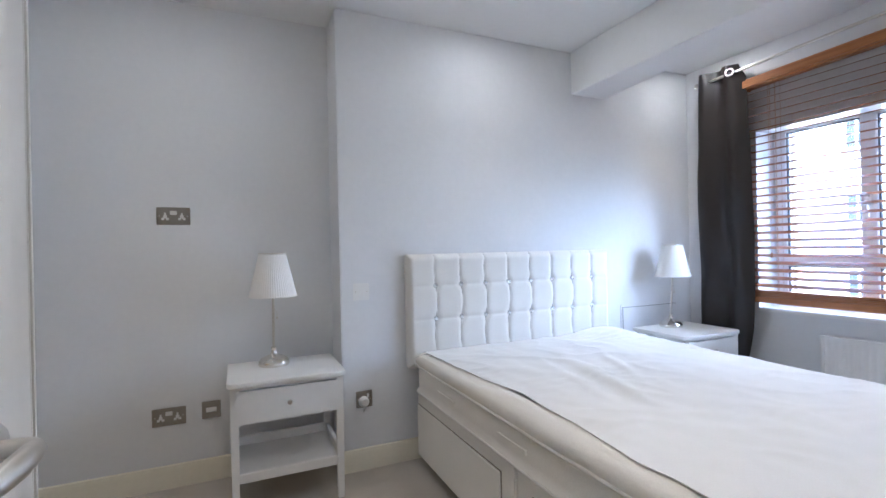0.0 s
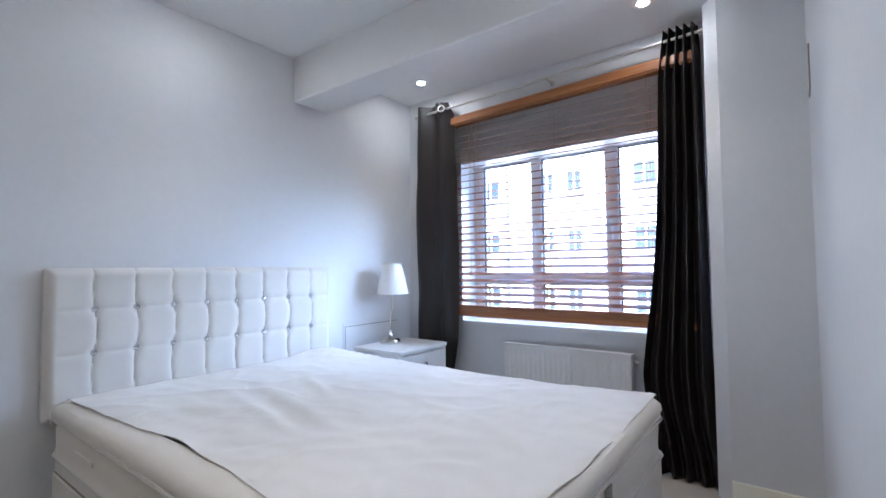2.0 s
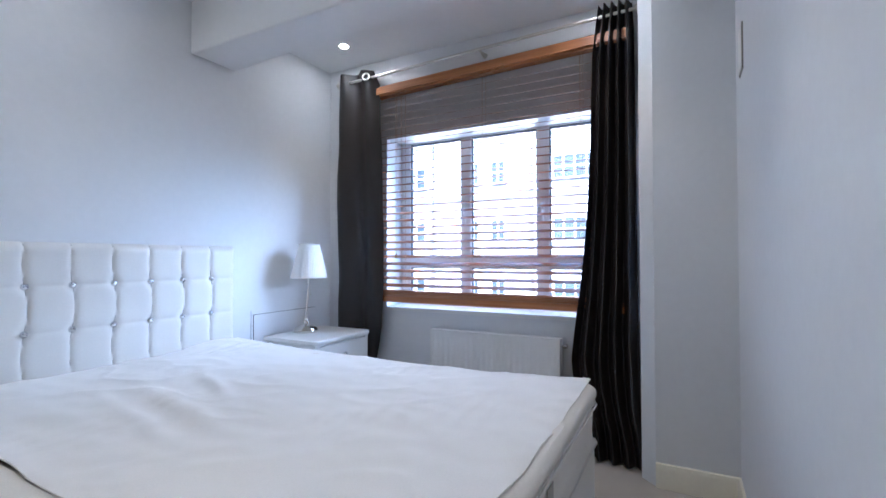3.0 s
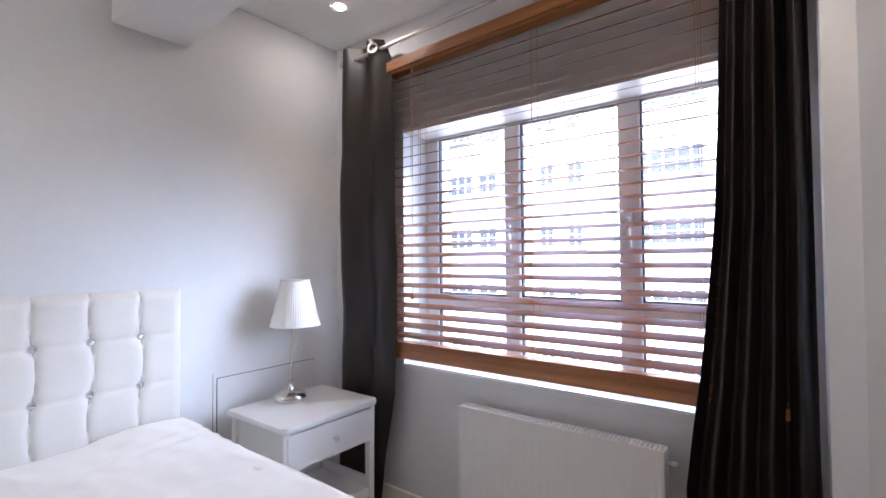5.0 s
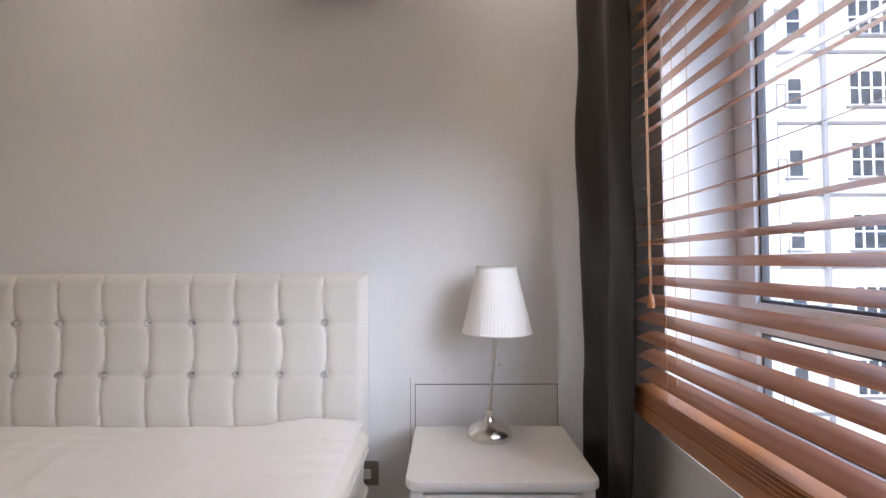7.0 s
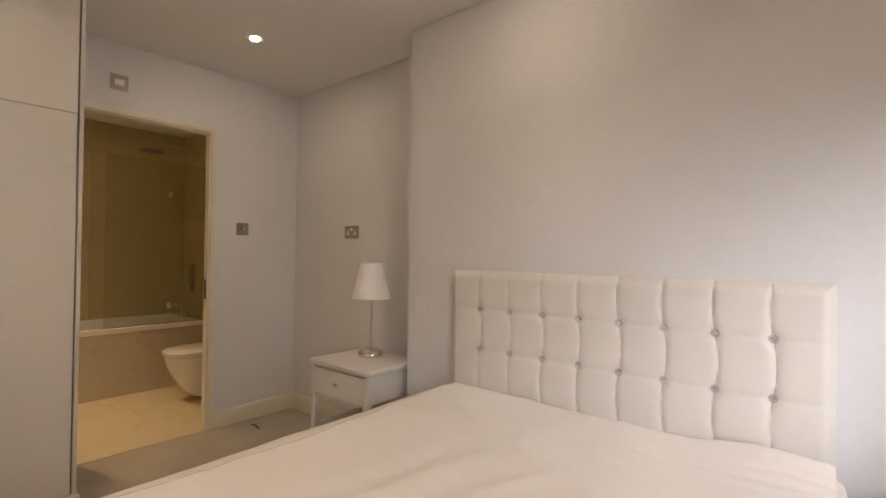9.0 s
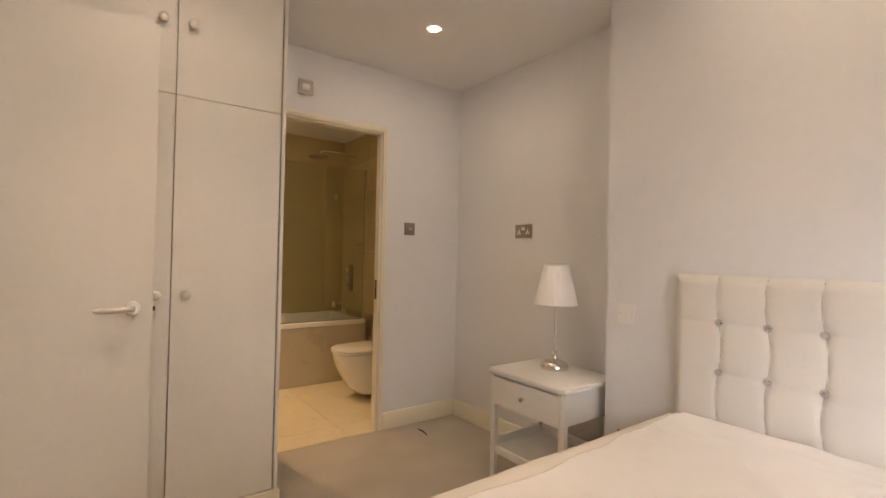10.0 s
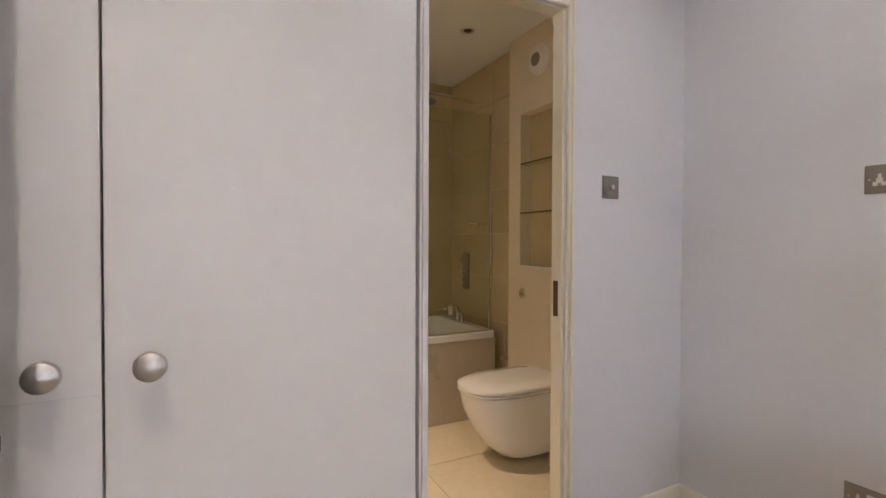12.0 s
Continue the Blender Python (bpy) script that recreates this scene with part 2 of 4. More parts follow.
def thing(name, label, category, at=(0, 0, 0), turn=0, group=""):
    ob = new(name)
    ob.matrix_world = pose(*at, 0, 0, turn)
    ob.empty_display_size = 0.1
    return tagged(ob, label, category, group)


def solid(name, bm, material, label="", category="", kind="structure", smooth=True):
    return tagged(new(name, mesh_of(name, bm, material, smooth)), label, category, "", kind)


# ---- structure ----
CEIL = 2.40
NW, REC, WEST, SOUTH, EAST, PC = 0.045, 0.285, -1.96, -2.438, 2.08, -0.512
DY0, DY1, DTOP = -1.075, -0.362, 1.982      # bathroom doorway
EX0, EX1, ETOP = -1.25, -0.47, 2.015          # entrance doorway
WY0, WY1, WZ0, WZ1 = -2.0, -0.45, 0.703, 1.866   # window opening

solid("floor", box(WEST, EAST + 0.05, SOUTH, REC, -0.12, 0.0), M_CARPET, "greige cut-pile carpet, worn and slightly marked", "floor")
solid("ceiling", box(WEST - 0.1, EAST + 0.1, SOUTH - 0.1, REC + 0.1, CEIL, CEIL + 0.12), M_CEIL, "white painted flat ceiling", "ceiling")
solid("wall_north", box(PC, EAST + 0.25, NW, NW + 0.4, -0.12, CEIL, 0.006), M_WALL, "pale grey painted wall behind the bed", "wall")
solid("wall_north_recess", box(WEST - 0.1, PC, REC, REC + 0.15, -0.12, CEIL), M_WALL, "pale grey painted wall of the recess", "wall")
bm = bmesh.new()
add_box(bm, WEST - 0.06, WEST, DY1, REC, -0.12, CEIL)
add_box(bm, WEST - 0.06, WEST, DY0, DY1, DTOP, CEIL)
add_box(bm, WEST - 0.06, WEST, SOUTH - 0.1, DY0, -0.12, CEIL)
solid("wall_west", bm, M_WALL, "pale grey painted wall with the bathroom doorway", "wall")
bm = bmesh.new()
add_box(bm, EX1, EAST + 0.25, SOUTH - 0.1, SOUTH, -0.12, CEIL)
add_box(bm, EX0, EX1, SOUTH - 0.1, SOUTH, ETOP, CEIL)
add_box(bm, WEST, EX0, SOUTH - 0.1, SOUTH, -0.12, CEIL)
solid("wall_south", bm, M_WALL, "pale grey painted wall with the entrance doorway", "wall")
bm = bmesh.new()
add_box(bm, EAST, EAST + 0.25, SOUTH, NW, -0.12, WZ0)
add_box(bm, EAST, 2.262, SOUTH, NW, WZ1, CEIL)
add_box(bm, 2.262, EAST + 0.25, SOUTH, NW, 1.906, CEIL)
add_box(bm, EAST, EAST + 0.25, WY1, NW, WZ0, WZ1)
add_box(bm, 2.262, EAST + 0.25, WY1, NW, WZ1, 1.906)
add_box(bm, EAST, EAST + 0.25, SOUTH, WY0, WZ0, WZ1)
add_box(bm, 2.262, EAST + 0.25, SOUTH, WY0, WZ1, 1.906)
solid("wall_east", bm, M_WALL, "pale grey painted window wall", "wall")
bm = bmesh.new()
pts = [(EAST, -2.04), (1.915, -2.04), (1.85, -2.105), (1.85, SOUTH), (EAST, SOUTH)]
lo = [bm.verts.new((x, y, 0.0)) for x, y in pts]
hi = [bm.verts.new((x, y, CEIL)) for x, y in pts]
for i in range(len(pts)):
    j = (i + 1) % len(pts)
    bm.faces.new((lo[i], lo[j], hi[j], hi[i]))
bm.faces.new(lo), bm.faces.new(hi)
bmesh.ops.recalc_face_normals(bm, faces=bm.faces)
solid("wall_pier", bm, M_WALL, "pale grey painted pier with a chamfered corner", "wall", smooth=False)
bm = box(1.004, 1.275, SOUTH, NW, 2.125, CEIL, 0.004)
for v in bm.verts:
    if v.co.x > 1.1 and v.co.y < -1:
        v.co.x -= 0.16
solid("ceiling_beam", bm, M_CEIL, "white boxed-in beam across the ceiling", "beam")


def skirting(name, x0, y0, x1, y1, nx, ny, h=0.112):
    """A skirting board from (x0, y0) to (x1, y1), out along (nx, ny)."""
    bm = bmesh.new()
    prof = [(0, 0), (0.016, 0), (0.016, h - 0.022), (0.012, h - 0.012), (0.010, h - 0.004), (0.004, h), (0, h)]
    ends = []
    for x, y in ((x0, y0), (x1, y1)):
        ends.append([bm.verts.new((x + nx * d, y + ny * d, z)) for d, z in prof])
    k = len(prof)
    for i in range(k):
        bm.faces.new((ends[0][i], ends[0][(i + 1) % k], ends[1][(i + 1) % k], ends[1][i]))
    bm.faces.new(ends[0]), bm.faces.new(ends[1])
    bmesh.ops.recalc_face_normals(bm, faces=bm.faces)
    return solid(name, bm, M_TRIM, "cream painted moulded skirting board", "skirting")


skirting("baseboard_1", PC, NW, EAST, NW, 0, -1)
skirting("baseboard_2", WEST, REC, PC, REC, 0, -1)
skirting("baseboard_3", WEST, REC - 0.016, WEST, DY1 + 0.038, 1, 0)
skirting("baseboard_4", EAST, NW - 0.016, EAST, -2.04, -1, 0)
skirting("baseboard_5", 1.85, -2.105, 1.85, SOUTH, -1, 0)
skirting("baseboard_6", 1.834, SOUTH, EX1 + 0.06, SOUTH, 0, 1)
skirting("baseboard_7", PC, NW - 0.016, PC, REC - 0.016, -1, 0)


def door_frame(name, label, axis, plane, a0, a1, top, out, back):
    """Lining and moulded architrave round an opening from a0 to a1 along y (axis x) or x (axis y)."""
    ob = tagged(new(name), label, "door frame", "", "structure")

    def bx(u0, u1, d0, d1, z0, z1, bev=0.003):
        lo_, hi_ = min(plane + out * d0, plane + out * d1), max(plane + out * d0, plane + out * d1)
        return box(lo_, hi_, u0, u1, z0, z1, bev) if axis == "x" else box(u0, u1, lo_, hi_, z0, z1, bev)
    w = 0.055 if axis == "y" else 0.036
    for u0, u1 in ((a0 - w, a0), (a1, a1 + w)):
        part("architrave", bx(u0, u1, 0.001, 0.016, 0, top + w), M_TRIM, ob)
        inner = (u0 + 0.006, u1 - 0.012) if u0 < a0 else (u0 + 0.012, u1 - 0.006)
        part("moulding", bx(*inner, 0.016, 0.022, 0, top + w - 0.006), M_TRIM, ob)
    part("architrave", bx(a0, a1, 0.001, 0.016, top, top + w), M_TRIM, ob)
    part("moulding", bx(a0, a1, 0.016, 0.022, top + 0.012, top + w - 0.006), M_TRIM, ob)
    for u0, u1 in ((a0, a0 + 0.010), (a1 - 0.010, a1)):
        part("jamb", bx(u0, u1, -back, 0.0, 0, top), M_TRIM, ob)
    part("head", bx(a0 + 0.010, a1 - 0.010, -back, 0.0, top - 0.010, top), M_TRIM, ob)
    return ob


bath_frame = door_frame("door_frame_1", "cream painted architrave round the open bathroom doorway", "x", WEST, DY0, DY1, DTOP, 1, 0.06)
part("strike_plate", box(WEST - 0.045, WEST - 0.02, DY1 - 0.0125, DY1 - 0.010, 0.87, 1.0, 0.001), M_BRONZE, bath_frame, "dark bronze strike plate")
door_frame("door_frame_2", "cream painted architrave round the entrance doorway", "y", SOUTH, EX0, EX1, ETOP, 1, 0.1)

# hall behind the entrance
solid("floor_hall", box(-2.2, 0.6, -3.9, SOUTH, -0.12, -0.002), M_CARPET, "greige carpet of the hall", "floor")
solid("ceiling_hall", box(-2.3, 0.7, -4.0, SOUTH - 0.1, CEIL, CEIL + 0.1), M_CEIL, "white hall ceiling", "ceiling")
solid("wall_hall_south", box(-2.2, 0.6, -4.0, -3.9, -0.12, CEIL), M_WALL, "pale grey hall wall", "wall")
solid("wall_hall_west", box(-2.3, -2.2, -4.0, SOUTH - 0.1, -0.12, CEIL), M_WALL, "pale grey hall wall", "wall")
solid("wall_hall_east", box(0.6, 0.7, -4.0, SOUTH - 0.1, -0.12, CEIL), M_WALL, "pale grey hall wall", "wall")

# ---- window ----
win = tagged(new("window_1"), "white plastic three-light window with closed casements", "window", "", "structure")
FX0, FX1 = 2.265, 2.325
part("window_sill", box(2.062, FX0, WY0 + 0.002, WY1 - 0.002, WZ0 + 0.001, WZ0 + 0.025, 0.006), M_WHITE, win, "white painted window board")
part("reveal_lining", box(EAST + 0.002, FX0 - 0.004, WY0, WY1, WZ1 - 0.012, WZ1 - 0.002), M_WHITE, win)
ZT, ZTR = 1.903, 1.02

fz0 = WZ0 + 0.025
part("window_frame", box(FX0, FX1, -0.52, WY1 - 0.003, fz0, ZT), M_UPVC, win)
part("window_frame", box(FX0, FX1, WY0 + 0.003, WY0 + 0.06, fz0, ZT), M_UPVC, win)
part("window_frame", box(FX0, FX1, WY0 + 0.06, -0.52, ZT - 0.055, ZT), M_UPVC, win)
part("window_frame", box(FX0, FX1, WY0 + 0.06, -0.52, fz0, fz0 + 0.05), M_UPVC, win)
part("mullion", box(FX0 - 0.006, FX1, -0.990, -0.915, fz0 + 0.05, ZT - 0.055, 0.004), M_UPVC, win)
part("mullion", box(FX0 - 0.006, FX1, -1.508, -1.430, fz0 + 0.05, ZT - 0.055, 0.004), M_UPVC, win)
for y0, y1 in ((-0.915, -0.52), (-1.430, -0.990), (WY0 + 0.06, -1.508)):
    part("transom", box(FX0 - 0.003, FX1, y0, y1, ZTR - 0.035, ZTR + 0.035, 0.004), M_UPVC, win)
    for z0, z1 in ((fz0 + 0.05, ZTR - 0.035), (ZTR + 0.035, ZT - 0.055)):
        bm = bmesh.new()
        g = 0.007
        add_box(bm, FX0 + 0.012, FX0 + 0.03, y0, y0 + g, z0, z1)
        add_box(bm, FX0 + 0.012, FX0 + 0.03, y1 - g, y1, z0, z1)
        add_box(bm, FX0 + 0.012, FX0 + 0.03, y0 + g, y1 - g, z0, z0 + g)
        add_box(bm, FX0 + 0.012, FX0 + 0.03, y0 + g, y1 - g, z1 - g, z1)
        part("gasket", bm, M_GASKET, win)
        pane = part("pane", box(FX0 + 0.017, FX0 + 0.023, y0 + g, y1 - g, z0 + g, z1 - g), M_GLASS, win, smooth=False)
        pane.visible_shadow = False
for y in (-0.953, -1.469):
    hd = part("window_handle", box(FX0 - 0.022, FX0 - 0.006, y - 0.013, y + 0.013, 1.33, 1.40, 0.004), M_UPVC, win, "white plastic window handle")
    part("grip", tube([(FX0 - 0.03, y, 1.38), (FX0 - 0.045, y, 1.375), (FX0 - 0.05, y - 0.004, 1.34), (FX0 - 0.048, y - 0.012, 1.27)], [0.009, 0.010, 0.009, 0.007]), M_UPVC, hd)

# ---- outside ----
solid("ground", box(-60, 60, -60, 60, -7.2, -7.0), M_GROUND, "grey paved courtyard far below", "ground")


def facade(name, label, at, turn, y0, y1, z1, floors, columns, pipes):
    """A white rendered building, front at its own x = 0 and facing -x. columns: (y, width, height, panes across, panes up)."""
    ob = thing(name, label, "building", at, turn)
    part("wall", box(0, 6, y0, y1, -7.0, z1), M_FACADE, ob)
    part("parapet", box(-0.25, 6.1, y0 - 0.1, y1 + 0.1, z1, z1 + 0.35, 0.03), M_FTRIM, ob)
    for yc, wd, ht, nx, nz in columns:
        fb = bmesh.new()
        add_box(fb, -0.05, 0.06, -wd / 2, -wd / 2 + 0.07, 0, ht)
        add_box(fb, -0.05, 0.06, wd / 2 - 0.07, wd / 2, 0, ht)
        add_box(fb, -0.05, 0.06, -wd / 2 + 0.07, wd / 2 - 0.07, 0, 0.07)
        add_box(fb, -0.05, 0.06, -wd / 2 + 0.07, wd / 2 - 0.07, ht - 0.07, ht)
        for k in range(1, nx):
            yy = -wd / 2 + wd * k / nx
            add_box(fb, -0.035, 0.04, yy - 0.035, yy + 0.035, 0.07, ht - 0.07)
        for k in range(1, nz):
            add_box(fb, -0.03, 0.038, -wd / 2 + 0.07, wd / 2 - 0.07, ht * k / nz - 0.03, ht * k / nz + 0.03)
        me_f = mesh_of("facade_window_frame", fb, M_FRAMEW, False)
        me_g = mesh_of("facade_pane", box(0.0, 0.03, -wd / 2 + 0.01, wd / 2 - 0.01, 0.01, ht - 0.01), M_FGLASS, False)
        me_s = mesh_of("facade_sill", box(-0.16, 0.02, -wd / 2 - 0.08, wd / 2 + 0.08, -0.09, 0.0), M_FTRIM, False)
        for fl in floors:
            w = new("window", me_f)
            w.parent, w.location = ob, (-0.03, yc, fl)
            for nm, me in (("pane", me_g), ("sill", me_s)):
                q = new(nm, me)
                q.parent = w
    for fl in floors:
        part("ledge", box(-0.10, 0, y0, y1, fl - 0.75, fl - 0.62, 0.01), M_FTRIM, ob)
    for yy in pipes:
        part("drain_pipe", tube([(-0.16, yy, -7), (-0.16, yy, z1)], 0.10), M_PIPEW, ob)
    return ob


facade("apartment_building", "white rendered apartment building with wide gridded windows across the court", (21, 0, 0), 0, -14, 17.5, 13.5,
       (-4.0, -1.1, 1.8, 4.7, 7.6, 10.5), ((-6.8, 2.6, 1.15, 5, 2), (-2.4, 2.6, 1.15, 5, 2), (2.0, 2.6, 1.15, 5, 2), (6.0, 0.8, 1.15, 2, 2), (7.4, 0.8, 1.15, 2, 2),
        (10.7, 1.2, 1.15, 2, 2), (12.6, 2.0, 1.15, 4, 2), (15.6, 1.2, 1.15, 2, 2)), (9.7, 4.3))
wing = facade("apartment_building", "white rendered apartment wing with balconies and downpipes beside the court", (0, 17.0, 0), 90, -20.5, -5.0, 13.0,
              (-4.2, -1.3, 1.6, 4.5, 7.4, 10.3), ((-18.7, 1.9, 1.5, 4, 2), (-15.6, 0.7, 1.2, 1, 2), (-13.1, 2.3, 1.45, 4, 3), (-9.2, 0.8, 1.2, 2, 2), (-7.0, 1.7, 1.5, 3, 2)), (-16.7, -14.7, -10.3))
for fl in (-4.2, -1.3, 1.6, 4.5, 7.4, 10.3):
    for yc in (-13.1, -7.0):
        slab = part("balcony", box(-1.05, 0.0, yc - 1.5, yc + 1.3, fl - 0.55, fl - 0.40, 0.01), M_FACADE, wing)
        bm = bmesh.new()
        for k in range(9):
            add_box(bm, -1.02, -0.99, yc - 1.46 + k * 0.34, yc - 1.43 + k * 0.34, fl - 0.40, fl + 0.50)
        add_box(bm, -1.03, -0.98, yc - 1.48, yc + 1.28, fl + 0.50, fl + 0.55)
        part("railing", bm, M_FTRIM, slab)
floodlight = thing("bracket_lamp", "grey metal lamp on long wall brackets outside the window", "outdoor lamp", (5.2, 1.6, 3.25))
part("arm", tube([(0.9, -1.6, -0.55), (0.2, -0.3, -0.05), (0, 0, 0)], 0.03, 8), M_PIPEW, floodlight)
part("arm", tube([(-0.5, 2.4, -0.15), (0, 0.2, 0.0), (0, 0, 0)], 0.03, 8), M_PIPEW, floodlight)
part("post", tube([(0, 0, -10.2), (0, 0, 0.1)], 0.045, 10), M_PIPEW, floodlight)
part("head", box(-0.16, 0.16, -0.22, 0.22, 0.06, 0.22, 0.03), M_PIPEW, floodlight)

# ---- window dressing ----
blind = thing("venetian_blind", "reddish-brown wooden venetian blind, lowered with tilted slats", "blind", (2.035, 0, 0))
BY0, BY1 = -1.985, -0.432


def hung(bm):
    """Tips a rail a little, as the pole above it hangs."""
    for v in bm.verts:
        v.co.z -= 0.027 * (v.co.y + 1.73)
    return bm


part("head_rail", hung(box(-0.028, 0.032, BY0, BY1, 2.160, 2.208, 0.004)), M_RAIL, blind)
part("valance", hung(box(-0.056, -0.030, BY0 - 0.01, BY1 + 0.01, 2.151, 2.219, 0.012, 4)), M_RAIL, blind, "polished orange-brown wooden valance with a rounded front")
for y in (BY0 - 0.01, BY1 - 0.006):
    part("valance_return", hung(box(-0.030, 0.03, y, y + 0.016, 2.153, 2.217, 0.004)), M_RAIL, blind)
for y in (-0.62, -1.32):
    part("valance_clip", hung(box(-0.059, -0.054, y - 0.011, y + 0.011, 2.147, 2.176, 0.002)), M_SCREEN, blind, "clear plastic valance clip")
slat_me = None
tilt = radians(21.5)
PITCH = 0.0469
z = 0.874
while z < 2.135:
    if slat_me is None:
        bm = sheet(6, 1, lambda u, v: ((u - 0.5) * 0.050 * math.cos(tilt), BY0 + (BY1 - BY0) * v, (u - 0.5) * 0.050 * math.sin(tilt) + 0.0016 * (1 - (2 * u - 1) ** 2)))
        bmesh.ops.solidify(bm, geom=bm.faces, thickness=0.0031)
        slat_me = mesh_of("slat", bm, M_SLAT)
    s = new("slat", slat_me)
    s.parent, s.location = blind, (0, 0, z)
    z += PITCH
part("bottom_rail", box(-0.030, 0.027, BY0, BY1, 0.766, 0.806, 0.004), M_RAIL, blind, "thick orange-brown bottom rail")
for k in range(4):
    part("stacked_slat", box(-0.029, 0.026, BY0, BY1, 0.8075 + 0.0088 * k, 0.8150 + 0.0088 * k, 0.002), M_RAIL, blind)
for y in (-0.61, -1.18, -1.75):
    bm = bmesh.new()
    for x in (-0.027, 0.027):
        tube([(x, y, 0.80), (x, y, 2.17)], 0.0009, 5, bm)
    tube([(0.0, y + 0.012, 0.80), (0.0, y + 0.012, 2.17)], 0.0009, 5, bm)
    part("ladder_cord", bm, M_CORD, blind)
bm = tube([(-0.052, -0.586, 2.16), (-0.056, -0.588, 1.6), (-0.052, -0.586, 1.08)], 0.0012, 6)
tube([(-0.052, -0.596, 2.16), (-0.056, -0.597, 1.6), (-0.052, -0.593, 1.08)], 0.0012, 6, bm)
part("pull_cord", bm, M_CORD, blind)
part("acorn", lathe([(0.002, 0.03), (0.006, 0.026), (0.009, 0.01), (0.008, 0.0), (0.0, -0.002)], 12, (-0.052, -0.590, 1.05)), M_RAIL, blind, "small turned wooden cord pull")

POLE_X, POLE_Z = 1.978, 2.255
pole = thing("curtain_pole", "thin satin steel curtain pole with round finials above the window", "curtain pole", (POLE_X, 0, POLE_Z))
part("rod", tube([(0, -2.035, 0.048), (0, -0.135, -0.010)], 0.009, 14), M_NICKEL, pole)
for y, dz in ((-2.03, 0.048), (-0.122, -0.011)):
    part("finial", lathe([(0.0, -0.02), (0.014, -0.014), (0.02, 0.0), (0.014, 0.014), (0.0, 0.02)], 16, (0, y, dz), "y"), M_NICKEL, pole)
for y in (-0.20, -1.17, -1.99):
    dz = -0.010 - (y + 0.135) * 0.0305
    part("bracket", tube([(0, y, dz), (0.05, y, dz), (0.102, y, dz)], [0.007, 0.006, 0.016], 12), M_NICKEL, pole)


def curtain(name, label, left, right, folds, amp, z0, z1, seed, flat=0.0, phase=0.7, rings=()):
    """A pleated curtain. left and right: rows of (height, y) that its two edges follow, from hem to heading."""
    ob = thing(name, label, "curtain", (POLE_X, 0, 0))
    rnd = random.Random(seed)
    ph = [rnd.uniform(0, 6.28) for _ in range(6)]
    lz, ly = [r[0] for r in left], [r[1] for r in left]
    rz, ry = [r[0] for r in right], [r[1] for r in right]

    def f(u, v):
        z = z0 + (z1 - z0) * v
        k = 1 - v
        a0, a1 = float(np.interp(z, lz, ly)), float(np.interp(z, rz, ry))
        w = min(max(u + 0.018 * math.sin(7 * v + ph[0]) * k * math.sin(math.pi * u), 0), 1)
        y = a0 + (a1 - a0) * w
        soft = 1 - flat * (1 if u > 0.45 else u / 0.45) * (0.35 + 0.65 * min(1, k * 6))
        d = amp * soft * (1 - 0.2 * k) * math.sin(2 * math.pi * folds * w + 0.6 * k * math.sin(4 * v + ph[2]) + phase)
        d += 0.010 * k * math.sin(11 * v + 5 * u + ph[3]) + 0.008 * k * math.sin(27 * v + 11 * u + ph[4]) * math.sin(9 * u + ph[5])
        d += 0.012 * noise.noise(Vector((u * 5, z * 4 + seed, 0.5))) * min(1, 4 * k)
        d -= 0.03 * max(0, k - 0.72) * math.sin(5 * u + ph[1])
        return (d, y, z)
    bm = sheet(120, 90, f)
    back = sheet(120, 90, lambda u, v: (f(u, v)[0] + 0.004, f(u, v)[1], f(u, v)[2]))
    spare = bpy.data.meshes.new("drape_lining")
    back.to_mesh(spare)
    bm.from_mesh(spare)
    bpy.data.meshes.remove(spare)
    part("drape", bm, M_CURTAIN, ob)
    for x, y, turn in rings:
        pts = [(0.004 * math.sin(2 * math.pi * q / 24), 0.023 * math.cos(2 * math.pi * q / 24), 0.023 * math.sin(2 * math.pi * q / 24)) for q in range(25)]
        o = part("eyelet", tube(pts, 0.0055, 8), M_NICKEL, ob, "polished nickel eyelet ring")
        o.location, o.rotation_euler = (x, y, POLE_Z - 0.010 - (y + 0.135) * 0.0305), (0, 0, radians(turn))
    return ob


curtain("curtain", "dark brown satin curtain gathered beside the window, hanging to the floor", [(0, -0.135), (0.6, -0.128), (1.4, -0.120), (2.2, -0.145), (2.31, -0.150)],
        [(0, -0.36), (0.17, -0.396), (0.5, -0.462), (0.6, -0.479), (0.86, -0.487), (1.4, -0.482), (2.2, -0.452), (2.3, -0.40)], 1.5, 0.034, 0.012, 2.305, 3, 0.55, -2.4, ((-0.03, -0.372, 20),))
curtain("curtain", "dark brown satin curtain in narrow folds, hem flared", [(0, -2.085), (0.12, -2.07), (0.27, -2.037), (0.65, -2.022), (1.5, -2.02), (2.2, -2.016), (2.35, -2.008)],
        [(0, -1.774), (0.23, -1.757), (0.40, -1.712), (0.52, -1.700), (0.87, -1.745), (1.36, -1.792), (1.8, -1.809), (2.1, -1.817), (2.35, -1.85)], 4.5, 0.034, 0.012, 2.352, 8)

